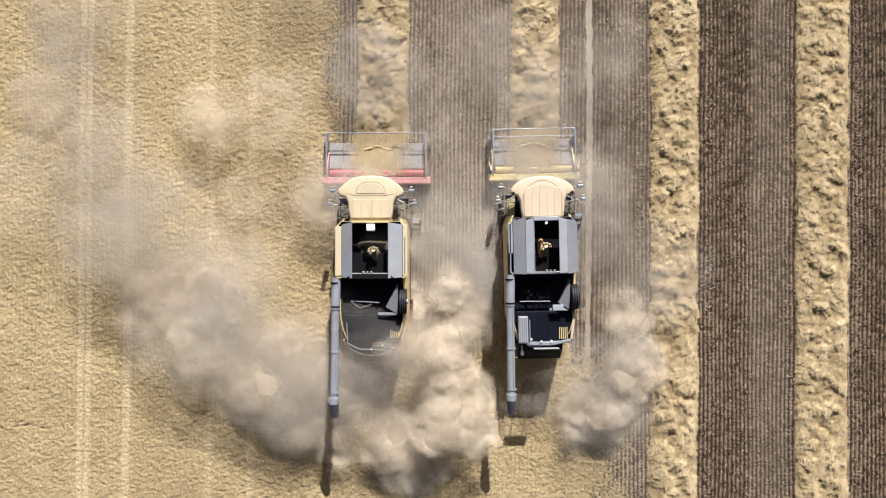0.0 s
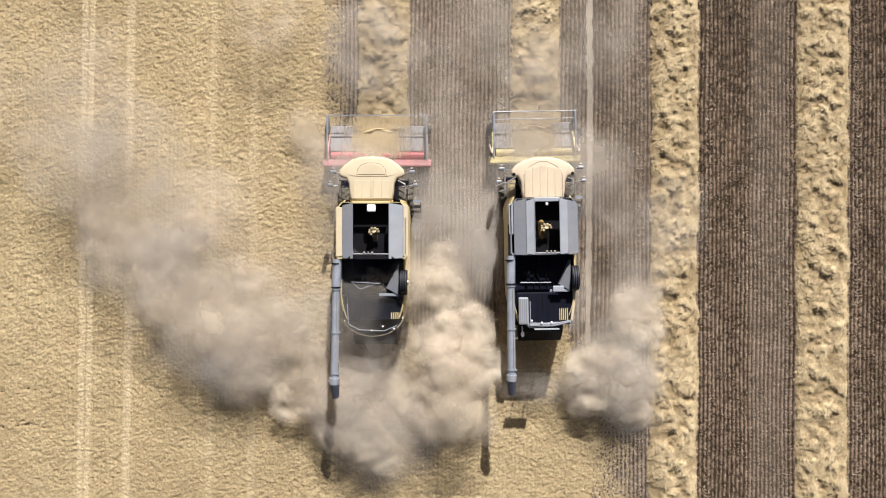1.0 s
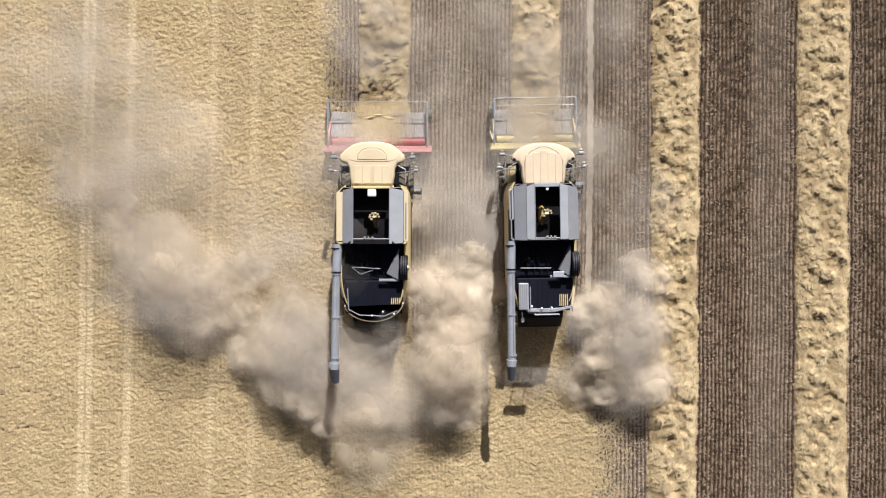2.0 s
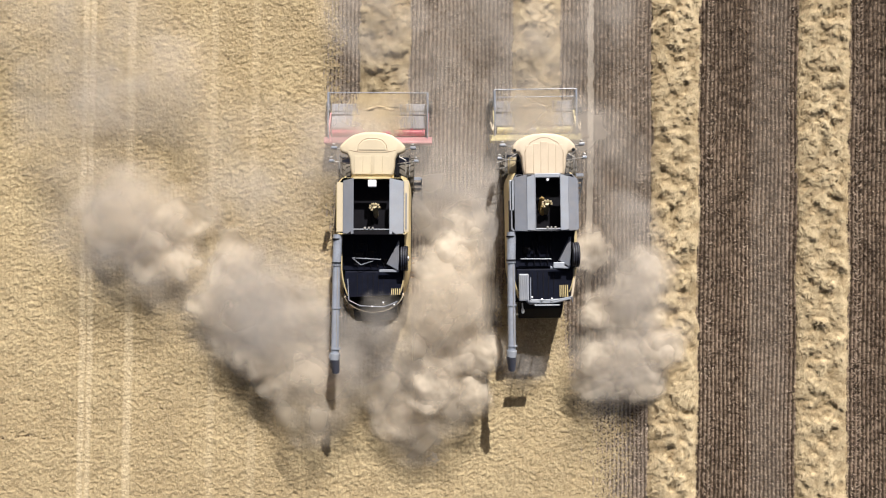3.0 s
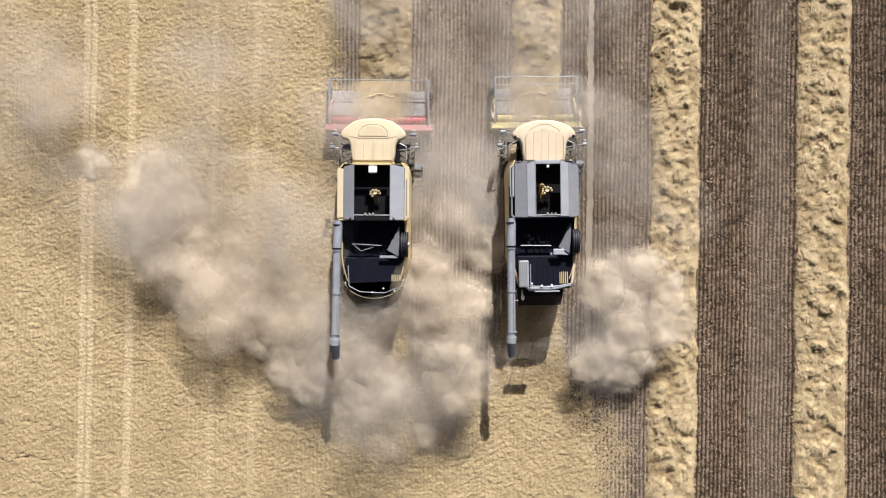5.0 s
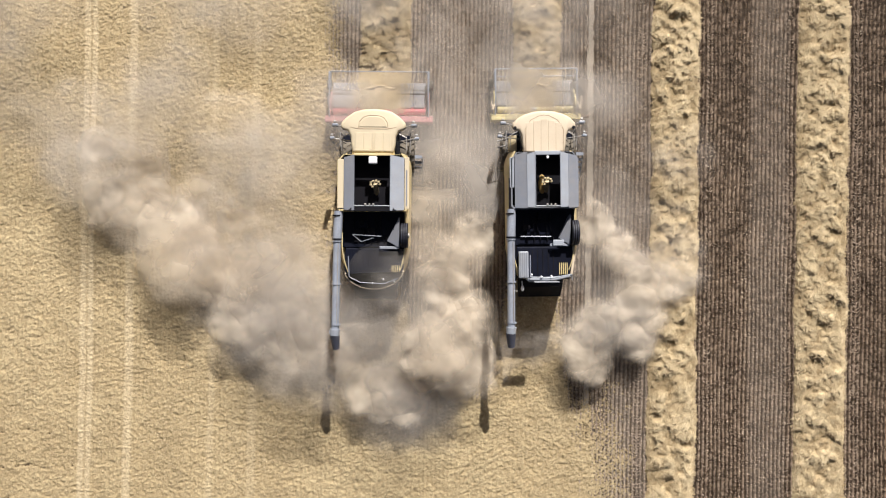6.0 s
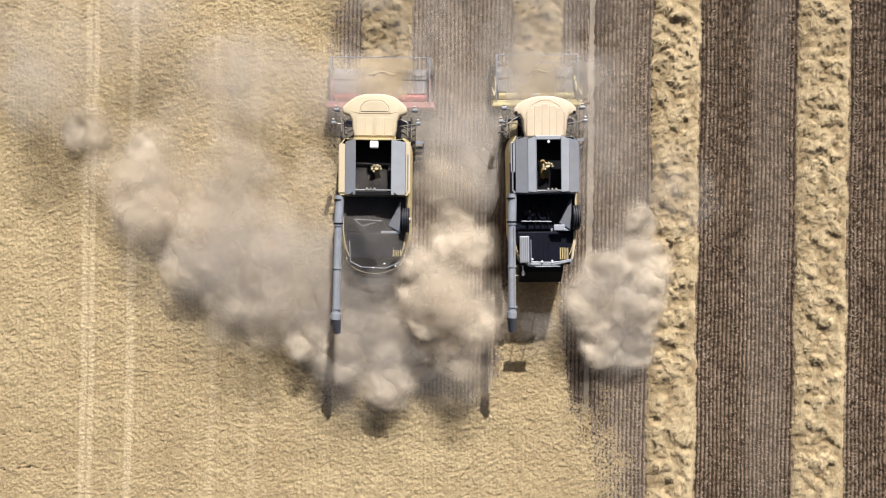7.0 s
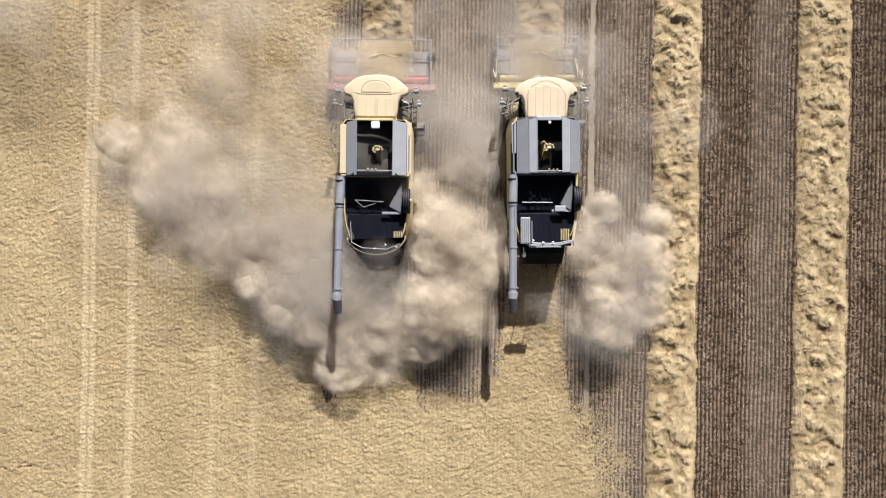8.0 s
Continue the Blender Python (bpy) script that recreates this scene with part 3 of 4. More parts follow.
def pickup_header(parent, half, back_half, back_mat, auger_mat, lower, guards):
    """Belt pickup with side plates, feed auger, back wall and a wind guard."""
    root = parent
    bm = fresh()
    prism(bm, [(2.52, 0.30), (2.88, 0.25), (2.88, 0.62), (2.78, 0.95), (2.52, 0.98)], -back_half, back_half, axis="x")
    box(bm, -back_half, back_half, 2.50, 2.62, 0.88, 1.0, 0.03)
    back = part("header_back_wall", bm, back_mat, root, "dusty painted header back wall")
    for s in (-1, 1):
        bm = fresh()
        x = s * (half + 0.08)
        prism(bm, [(2.5, 0.18), (3.6, 0.12), (4.1, 0.30), (3.7, 0.62), (3.2, 0.92), (2.6, 1.0)], x - 0.04, x + 0.04, axis="x")
        part("header_side_plate", bm, back_mat, root)
        bm = fresh()
        rod(bm, [(x, 2.75, 0.98), (x, 3.5, 1.12), (x, 4.92, 1.08)], 0.035)
        box(bm, x - 0.05, x + 0.05, 4.1, 4.95, 0.72, 1.10, 0.02)
        part("guard_arm", bm, M_TUBE, root, "grey steel wind guard arm")
        bm = fresh()
        tube(bm, (x + s * 0.02, 4.45, 0.24), (x + s * 0.22, 4.45, 0.24), 0.24, 20)
        part("gauge_wheel", bm, M_RUBBER, root, "small black gauge wheel")
    # pan under the belts
    bm = fresh()
    prism(bm, [(2.85, 0.22), (4.3, 0.10), (4.3, 0.16), (2.85, 0.30)], -half, half, axis="x")
    part("header_pan", bm, M_BLACK, root)
    for (ya, za, yb, zb) in ((4.46, 0.34, 4.02, 0.46), (3.86, 0.44, 3.30, 0.62)):
        n = 7
        w = 2 * half / n
        ring = []
        for k in range(9):
            a = math.pi * k / 8
            ring.append((ya + math.sin(a) * 0.08, za + math.cos(a) * 0.08))
        for k in range(9):
            a = math.pi * k / 8
            ring.append((yb - math.sin(a) * 0.08, zb - math.cos(a) * 0.08))
        for k in range(n):
            b2 = fresh()
            prism(b2, ring, -half + k * w + 0.012, -half + (k + 1) * w - 0.012, axis="x")
            piece = part("pickup_belt", b2, M_BELT, root, "blue-grey rubber pickup belt")
            b3 = fresh()
            for j in range(9):
                f = j / 8
                for q in range(3):
                    xx = -half + k * w + w * (q + 0.5) / 3
                    yy, zz = ya + (yb - ya) * f, za + (zb - za) * f + 0.08
                    tube(b3, (xx, yy, zz), (xx, yy + 0.03, zz + 0.07), 0.007, 5)
            part("tine", b3, M_STEEL, piece)
    # feed auger with flights that run in from both ends
    bm = fresh()
    tube(bm, (-half + 0.05, 3.06, 0.66), (half - 0.05, 3.06, 0.66), 0.155, 28)
    aug = part("feed_auger", bm, auger_mat, root, "painted feed auger drum")
    smooth(aug)
    for s in (-1, 1):
        bm = fresh()
        seg, turns = 64, 2.6
        prev = None
        for k in range(seg + 1):
            a = s * 2 * math.pi * turns * k / seg
            x = s * (half - 0.06 - (half - 0.75) * k / seg)
            p = [(x, 3.06 + math.cos(a) * rr, 0.66 + math.sin(a) * rr) for rr in (0.15, 0.235)]
            cur = [bm.verts.new(q) for q in p] + [bm.verts.new((q[0] + 0.012, q[1], q[2])) for q in p]
            if prev:
                bm.faces.new((prev[0], prev[1], cur[1], cur[0]))
                bm.faces.new((prev[2], cur[2], cur[3], prev[3]))
                bm.faces.new((prev[1], prev[3], cur[3], cur[1]))
            prev = cur
        part("flight", bm, lower, aug)
    bm = fresh()
    tube(bm, (-0.42, 3.06, 0.66), (0.05, 3.06, 0.66), 0.162, 24)
    part("auger_plate", bm, M_STEEL, aug, "worn bright steel band")
    for (gy, gz, r) in guards:
        bm = fresh()
        rod(bm, [(-half - 0.08, gy, gz), (half + 0.08, gy, gz)], r)
        part("wind_guard", bm, M_TUBE, root, "thin steel wind guard tube")
    return back


def harvester(style, label):
    """Both machines share the layout; style 'a' has the red header and two tank flaps, 'b' the yellow header and folded lids."""
    a = style == "a"
    cream = M_CREAM if a else M_CREAM_B
    h = thing("combine_harvester", label, "combine harvester", "harvesters side by side")
    # hull
    bm = fresh()
    prism(bm, [(0.75, 1.15), (0.75, 2.6), (0.55, 2.95), (-4.6, 2.72), (-5.15, 2.3), (-5.05, 1.5), (-3.2, 0.95), (-0.5, 0.8)], -1.28, 1.28, axis="x")
    part("body", bm, M_BLACK, h, "dark machine body")
    # side panels, bowed outwards
    for s in (-1, 1):
        bm = fresh()
        ny, nz = 26, 9
        y0, y1, z0, z1 = -4.95, 0.72, 1.2, 3.02
        grid = []
        for i in range(ny + 1):
            y = y0 + (y1 - y0) * i / ny
            tail = max(0.0, (-3.3 - y) / 1.65)
            front = max(0.0, (y - 0.1) / 0.62)
            row = []
            for j in range(nz + 1):
                f = j / nz
                bow = 0.30 * math.sin(math.pi * min(1, 0.18 + 0.75 * f)) ** 0.8
                x = 1.36 + bow * (1 - 0.35 * tail ** 2) - 0.34 * tail ** 2 - 0.18 * front ** 2
                row.append((x, y, z0 + (z1 - z0 - 0.25 * tail ** 2) * f))
            grid.append(row)
        for off in (0.0, -0.05):
            vs = [[bm.verts.new((s * (p[0] + off), p[1], p[2])) for p in row] for row in grid]
            for i in range(ny):
                for j in range(nz):
                    bm.faces.new((vs[i][j], vs[i + 1][j], vs[i + 1][j + 1], vs[i][j + 1]))
            if off == 0.0:
                outer = vs
            else:
                for i in range(ny):
                    for j in (0, nz):
                        bm.faces.new((outer[i][j], outer[i + 1][j], vs[i + 1][j], vs[i][j]))
                for j in range(nz):
                    for i in (0, ny):
                        bm.faces.new((outer[i][j], outer[i][j + 1], vs[i][j + 1], vs[i][j]))
        p = smooth(part("side_panel", bm, M_YELLOW, h, "bowed yellow side panel"), 50)
        bm = fresh()
        box(bm, s * 1.655, s * 1.69, -3.6, -0.3, 1.9, 2.02)
        part("stripe", bm, M_BLACK, p, "dark stripe along the panel")
    # cab
    bm = fresh()
    prism(bm, [(-0.95, 0.8), (0.95, 0.8), (1.02, 1.7), (0.8, 2.2), (-0.8, 2.2), (-1.02, 1.7)], 1.75, 3.42)
    cab = part("cab", bm, M_GLASS, h, "dark glazed operator cab")
    for x, y in ((-0.93, 0.82), (0.93, 0.82), (-1.0, 1.7), (1.0, 1.7)):
        bm = fresh()
        box(bm, x - 0.05, x + 0.05, y - 0.05, y + 0.05, 1.72, 3.44, 0.015)
        part("cab_pillar", bm, M_BLACK, cab)
    bm = fresh()
    box(bm, -1.1, 1.1, 0.7, 2.0, 1.62, 1.76, 0.03)
    part("cab_floor", bm, M_BLACK, cab)
    # roof
    bm = fresh()
    ol = roof_outline(2.62, 1.94, 1.47, 1.42, 1.02, 0.66) if a else roof_outline(2.42, 1.82, 1.42, 1.34, 1.0, 0.54)
    prism(bm, ol, 3.40, 3.62, 0.11)
    roof = smooth(part("cab_roof", bm, cream, h, "pale cream cab roof"), 60)
    if a:
        bm = fresh()
        pts = [(-0.62, 1.80), (-0.58, 2.02), (-0.42, 2.20), (-0.2, 2.28), (0.2, 2.28), (0.42, 2.20), (0.58, 2.02), (0.62, 1.80)]
        prism(bm, pts, 3.61, 3.645, 0.025)
        part("roof_hatch", bm, cream, roof)
        bm = fresh()
        rod(bm, [(-1.05, 1.80, 3.612), (-0.66, 1.72, 3.624), (0.66, 1.72, 3.624), (1.05, 1.80, 3.612)], 0.012, 6)
        part("roof_seam", bm, M_RUST, roof, "thin dark seam")
        bm = fresh()
        rod(bm, [(-0.66, 1.74, 3.624), (-0.62, 2.04, 3.624), (-0.44, 2.24, 3.622), (-0.2, 2.32, 3.62), (0.2, 2.32, 3.62), (0.44, 2.24, 3.622), (0.62, 2.04, 3.624), (0.66, 1.74, 3.624)], 0.010, 6)
        part("hatch_seal", bm, M_RUST, roof, "thin dark hatch seal")
        for x in (-0.62, -0.25, 0.25, 0.62):
            bm = fresh()
            box(bm, x - 0.17, x + 0.17, 0.74, 1.55, 3.60, 3.632, 0.012)
            part("roof_rib", bm, cream, roof)
        bm = fresh()
        box(bm, -0.95, 0.95, 0.60, 0.70, 3.36, 3.5, 0.02)
        part("roof_edge", bm, M_YELLOW, roof, "yellow rear edge")
    else:
        for x in (-0.66, -0.33, 0.0, 0.33, 0.66):
            bm = fresh()
            box(bm, x - 0.15, x + 0.15, 0.62, 2.05 - 0.25 * abs(x), 3.60, 3.634, 0.015)
            part("roof_rib", bm, cream, roof)
        for s in (-1, 1):
            bm = fresh()
            rod(bm, [(s * 0.83, 0.62, 3.626), (s * 0.85, 1.6, 3.626), (s * 0.6, 2.0, 3.622), (s * 0.2, 2.2, 3.62), (0, 2.22, 3.62)], 0.010, 6)
            part("roof_seam", bm, M_RUST, roof, "thin dark seam")
        for s in (-1, 1):
            bm = fresh()
            tube(bm, (s * 1.30, 1.66, 3.56), (s * 1.30, 1.66, 3.66), 0.07, 14)
            part("beacon_base", bm, M_BLACK, roof, "small black lamp base")
    for s in (-1, 1):
        for k in range(2):
            bm = fresh()
            tube(bm, (s * (0.5 + 0.35 * k), 2.22 - 0.14 * k, 3.42), (s * (0.5 + 0.35 * k), 2.34 - 0.14 * k, 3.40), 0.08, 14)
            part("headlight", bm, M_LAMP, roof, "round roof work lamp")
    # platform beside the cab, rails and mirrors
    for s in (-1, 1):
        bm = fresh()
        box(bm, s * 1.05, s * 1.62, 0.75, 1.75, 1.60, 1.68, 0.02)
        part("platform", bm, M_DARK, h, "dark side platform")
        bm = fresh()
        rod(bm, [(s * 1.60, 0.8, 1.68), (s * 1.60, 0.8, 2.65), (s * 1.60, 1.7, 2.65), (s * 1.60, 1.7, 1.68)], 0.022)
        rod(bm, [(s * 1.60, 0.8, 2.2), (s * 1.60, 1.7, 2.2)], 0.018)
        rod(bm, [(s * 1.12, 1.62, 2.9), (s * 1.45, 1.45, 2.9), (s * 1.45, 0.85, 2.9)], 0.02)
        part("handrail", bm, M_STEEL, h, "thin grey handrail")
        mirror(h, s * 1.78, 2.0, 3.1, s, 1.0)
        mirror(h, s * 1.92, 1.42, 3.0, s, 0.8)
    ladder(h, 1.72, 2.12, [0.75, 0.52, 0.29, 0.06, -0.17, -0.40], [1.62, 1.42, 1.2, 0.98, 0.76, 0.54], M_TUBE)
    if not a:
        bm = fresh()
        box(bm, -1.5, -1.12, 0.75, 1.5, 2.35, 2.6, 0.05)
        part("side_box", bm, M_TAN, h, "dusty tan box beside the cab")
        bm = fresh()
        rod(bm, [(-2.0, 1.3, 2.2), (-1.1, 1.55, 2.3), (-1.1, 1.2, 2.3), (-2.0, 1.0, 2.2)], 0.025)
        part("fold_rail", bm, M_STEEL, h)
    # grain tank
    ow = 1.58 if a else 1.50
    ix0, ix1, iy0, iy1 = (-0.80, 0.80, -1.74, 0.50) if a else (-0.45, 0.65, -1.86, 0.42)
    ty0, ty1 = -1.93, 0.58
    bm = fresh()
    rim_z = 3.62
    outl = [(-ow + 0.25, ty1), (ow - 0.25, ty1), (ow, ty1 - 0.3), (ow, ty0 + 0.1), (ow - 0.1, ty0), (-ow + 0.1, ty0), (-ow, ty0 + 0.1), (-ow, ty1 - 0.3)]
    n = len(outl)
    lo = [bm.verts.new((x * 0.97, y, 2.70)) for x, y in outl]
    up = [bm.verts.new((x, y, rim_z)) for x, y in outl]
    up2 = [bm.verts.new((x * 0.965, y * 0.97, rim_z)) for x, y in outl]
    for i in range(n):
        j = (i + 1) % n
        bm.faces.new((lo[i], lo[j], up[j], up[i]))
        bm.faces.new((up[i], up[j], up2[j], up2[i]))
    part("tank_wall", bm, M_YELLOW if a else M_GREY, h, "outer wall of the grain tank")
    bm = fresh()
    up2 = [bm.verts.new((x * 0.962, y * 0.967, rim_z - 0.01)) for x, y in outl]
    dn = [bm.verts.new((x * 0.80, y * 0.80 - 0.1, 2.2)) for x, y in outl]
    for i in range(n):
        j = (i + 1) % n
        bm.faces.new((up2[i], up2[j], dn[j], dn[i]))
    bm.faces.new(dn)
    bmesh.ops.solidify(bm, geom=bm.faces[:], thickness=0.02)
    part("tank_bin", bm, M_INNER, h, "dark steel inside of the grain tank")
    # lids stand out beside the opening
    zt = 3.90

    def lid(x_in, x_out, z_in, z_out, y0, y1, mat, name="tank_lid"):
        bm = fresh()
        sk = 0.10
        q = [(x_in, y1, z_in), (x_out, y1 - sk, z_out), (x_out, y0 + sk * 0.4, z_out), (x_in, y0, z_in)]
        t = [bm.verts.new(p) for p in q]
        u = [bm.verts.new((p[0], p[1], p[2] - 0.04)) for p in q]
        bm.faces.new(t)
        bm.faces.new(u)
        for i in range(4):
            bm.faces.new((t[i], t[(i + 1) % 4], u[(i + 1) % 4], u[i]))
        ob = part(name, bm, mat, h, "blue-grey sheet metal tank lid")
        bm = fresh()
        e = 0.012
        rod(bm, [(x_in, y0 + 0.02, z_in + e), (x_in, y1 - 0.02, z_in + e)], 0.016, 6)
        part("lid_hem", bm, M_TUBE, ob, "folded dark lid hem")
        return ob

    if a:
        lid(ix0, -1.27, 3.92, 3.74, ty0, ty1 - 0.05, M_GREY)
        # paler grey on the right lid: haze over it put into the colour
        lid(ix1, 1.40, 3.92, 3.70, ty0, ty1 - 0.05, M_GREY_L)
        bm = fresh()
        box(bm, -1.56, -1.29, ty0 + 0.1, ty1 - 0.22, 3.58, 3.66, 0.02)
        part("tank_rim", bm, cream, h, "cream painted tank rim")
        bm = fresh()
        box(bm, 1.41, 1.62, ty0 + 0.1, ty1 - 0.12, 3.50, 3.63, 0.02)
        part("tank_rim", bm, cream, h, "cream painted tank rim")
        bm = fresh()
        box(bm, 1.48, 1.54, -1.7, -0.1, 3.62, 3.67, 0.01)
        part("grab_rail", bm, M_GREY, h)
    else:
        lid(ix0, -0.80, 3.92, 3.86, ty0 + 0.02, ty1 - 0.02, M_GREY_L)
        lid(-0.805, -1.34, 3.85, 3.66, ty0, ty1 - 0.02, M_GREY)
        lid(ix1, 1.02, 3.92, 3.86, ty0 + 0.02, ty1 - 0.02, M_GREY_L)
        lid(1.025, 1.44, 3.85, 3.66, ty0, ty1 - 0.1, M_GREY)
        bm = fresh()
        box(bm, -1.56, -1.36, -1.0, 0.35, 3.5, 3.62, 0.03)
        part("tank_rim", bm, M_GREY_L, h, "dusty grey tank rim")
        bm = fresh()
        box(bm, -1.60, -1.44, -1.95, -0.55, 3.44, 3.6, 0.03)
        part("rim_lamp", bm, M_BLACK, h, "black rim guard")
    bm = fresh()
    box(bm, ix0 - 0.02, ix1 + 0.02, iy1, ty1 + 0.02, 3.70, 3.86, 0.02)
    part("tank_front", bm, M_YELLOW if a else M_GREY_L, h)
    bm = fresh()
    prism(bm, [(ix0 - 0.3, ty0 - 0.02), (ix0 - 0.1, iy0 - 0.05), (ix1 + 0.1, iy0 - 0.05), (ix1 + 0.3, ty0 - 0.02)], 3.70, 3.88, 0.01)
    part("tank_back", bm, M_BLACK, h, "black rear edge of the tank")
    bm = fresh()
    rod(bm, [(ix0, iy0 + 0.02, 3.9), (ix1, iy0 + 0.02, 3.9)], 0.025)
    part("tank_rail", bm, M_GREY_L, h, "pale steel cross rail")
    for k, (dx, w) in enumerate(((0.05, 0.09), (0.24, 0.06), (0.4, 0.08))):
        bm = fresh()
        box(bm, ix0 + 0.42 + dx, ix0 + 0.42 + dx + w, iy0 + 0.03, iy0 + 0.12, 3.84, 3.95, 0.015)
        part("sensor", bm, M_STEEL, h, "small steel fitting")
    bm = fresh()
    mid = (ix0 + ix1) / 2
    if a:
        box(bm, mid - 0.17, mid + 0.21, iy1 - 0.36, iy1 - 0.04, 3.72, 3.92, 0.05)
        part("fill_sensor", bm, M_WHITE, h, "white plastic box on the tank edge")
    else:
        tube(bm, (mid, iy1 - 0.1, 3.75), (mid, iy1 - 0.1, 3.93), 0.06, 14)
        part("tank_lamp", bm, M_LAMP, h, "small round white lamp")
    # loading auger and the seed heaped in the bin
    bm = fresh()
    cx, cy = mid + (0.08 if a else 0.03), -0.72
    tube(bm, (cx + 0.05, cy - 0.75, 2.3), (cx, cy + 0.05, 3.35), 0.12, 18)
    for k in range(7):
        an = k / 7 * math.pi * 1.5
        box(bm, cx + 0.2 * math.cos(an) - 0.05, cx + 0.2 * math.cos(an) + 0.055, cy + 0.15 * math.sin(an) - 0.04, cy + 0.15 * math.sin(an) + 0.05, 3.28 + 0.03 * (k % 3), 3.40 + 0.04 * (k % 2), 0.015)
    part("loading_auger", bm, material("seed_coated_steel", (0.42, 0.345, 0.21), 0.5, metal=0.3, vary=0.4, fine=12), h, "bright seed-dusted loading auger head")
    rng = np.random.RandomState(3 if a else 4)
    bm = fresh()
    bmesh.ops.create_grid(bm, x_segments=26, y_segments=34, size=1)
    hx, hy = -0.35 if a else -0.12, -1.05 if a else -0.75
    for v in bm.verts:
        x, y = mid + v.co.x * 1.0, -0.75 + v.co.y * 1.05
        d = math.hypot((x - mid - hx) / (0.6 if a else 0.34), (y - hy) / 0.9)
        v.co = (x, y, 2.26 + (0.42 if a else 0.8) * math.exp(-d * d) + 0.03 * rng.rand())
    part("seed_heap", bm, M_GRAIN, h, "golden harvested seed in the tank")
    # engine deck
    bm = fresh()
    box(bm, -1.40, 1.40, -3.55, -1.95, 2.72, 2.84, 0.02)
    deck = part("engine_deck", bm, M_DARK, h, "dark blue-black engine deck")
    rngd = random.Random(7 if a else 9)
    for k in range(9):
        bm = fresh()
        x, y = rngd.uniform(-1.0, 0.5), rngd.uniform(-3.2, -2.1)
        w, l, t = rngd.uniform(0.12, 0.4), rngd.uniform(0.12, 0.5), rngd.uniform(0.06, 0.3)
        box(bm, x, x + w, y - l / 2, y + l / 2, 2.83, 2.84 + t, 0.03)
        part("engine_block", bm, M_BLACK if k % 3 else M_DARK, deck)
    for k in range(5):
        bm = fresh()
        rod(bm, [(-0.9 + 0.3 * k, -2.05, 2.9), (-0.9 + 0.3 * k + 0.15 * (k % 2), -2.7, 2.98), (-0.7 + 0.3 * k, -3.4, 2.9)], 0.022)
        part("hose", bm, M_BLACK, deck, "black hose")
    bm = fresh()
    if a:
        rod(bm, [(-0.95, -2.98, 3.1), (0.35, -3.05, 3.1)], 0.018)
        rod(bm, [(-0.95, -2.98, 3.1), (-0.55, -3.30, 3.1), (0.0, -3.12, 3.1)], 0.014)
        rod(bm, [(-0.85, -2.98, 2.8), (-0.85, -2.98, 3.1)], 0.03)
        rod(bm, [(0.2, -3.04, 2.8), (0.2, -3.04, 3.1)], 0.03)
    else:
        rod(bm, [(-1.05, -3.16, 3.1), (0.32, -3.18, 3.1)], 0.022)
        rod(bm, [(-0.7, -3.17, 2.8), (-0.7, -3.17, 3.1)], 0.025)
        rod(bm, [(0.1, -3.17, 2.8), (0.1, -3.17, 3.1)], 0.025)
    part("deck_rail", bm, M_TUBE, h, "grey deck handrail")
    # rotary screen and its duct
    bm = fresh()
    tube(bm, (1.24, -3.0, 3.0), (1.56, -3.0, 3.0), 0.56, 36)
    scr = smooth(part("rotary_screen", bm, M_BLACK, h, "black rotary air screen"))
    bm = fresh()
    tube(bm, (1.54, -3.0, 3.0), (1.62, -3.0, 3.0), 0.12, 18)
    part("hub", bm, M_STEEL, scr)
    for k in range(3):
        bm = fresh()
        tube(bm, (1.29 + 0.1 * k, -3.0, 3.0), (1.31 + 0.1 * k, -3.0, 3.0), 0.575, 36)
        part("screen_band", bm, M_BOOT, scr)
    bm = fresh()
    q = [(1.18, -2.18, 3.42), (0.62 if a else 0.68, -3.25, 3.14), (1.18, -3.56, 3.16)]
    top = [bm.verts.new(p) for p in q]
    bot = [bm.verts.new((p[0], p[1], 2.84)) for p in q]
    bm.faces.new(top)
    bm.faces.new(bot)
    for i in range(3):
        bm.faces.new((top[i], top[(i + 1) % 3], bot[(i + 1) % 3], bot[i]))
    part("air_duct", bm, M_GREY, h, "blue-grey angled air duct")
    bm = fresh()
    box(bm, 0.28, 1.16, -3.62, -3.50, 3.02, 3.10, 0.02)
    part("duct_edge", bm, M_TUBE, h)
    if not a:
        bm = fresh()
        box(bm, 0.40, 0.90, -3.60, -3.33, 3.14, 3.24, 0.03)
        part("air_cleaner_lid", bm, M_GREY_L, h, "pale grey cleaner lid")
    # rear hood
    bm = fresh()
    if a:
        ol = [(-1.30, -3.58), (1.36, -3.58)] + [(1.36 * math.cos(q), -4.38 - 0.96 * math.sin(q)) for q in (math.pi * k / 16 for k in range(17))]
    else:
        ol = [(-1.2, -3.62), (1.36, -3.62), (1.38, -4.4), (1.20, -4.98), (0.4, -5.06), (-1.1, -5.06), (-1.25, -4.4)]
    prism(bm, ol, 2.60, 2.84, 0.06)
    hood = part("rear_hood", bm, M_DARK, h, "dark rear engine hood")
    for k in range(6):
        bm = fresh()
        x = -0.75 + 0.24 * k
        box(bm, x, x + 0.03, -4.9, -3.75, 2.835, 2.865)
        part("hood_rib", bm, M_BLACK, hood)
    bm = fresh()
    gx = 0.80 if a else 0.70
    box(bm, gx, gx + 0.42, -4.92, -4.35, 2.84, 2.87)
    grille = part("hood_grille", bm, M_BLACK, h, "yellow slatted grille")
    for k in range(5):
        bm = fresh()
        box(bm, gx + 0.02 + 0.085 * k, gx + 0.055 + 0.085 * k, -4.9, -4.37, 2.87, 2.90)
        part("grille_slat", bm, M_YELLOW, grille)
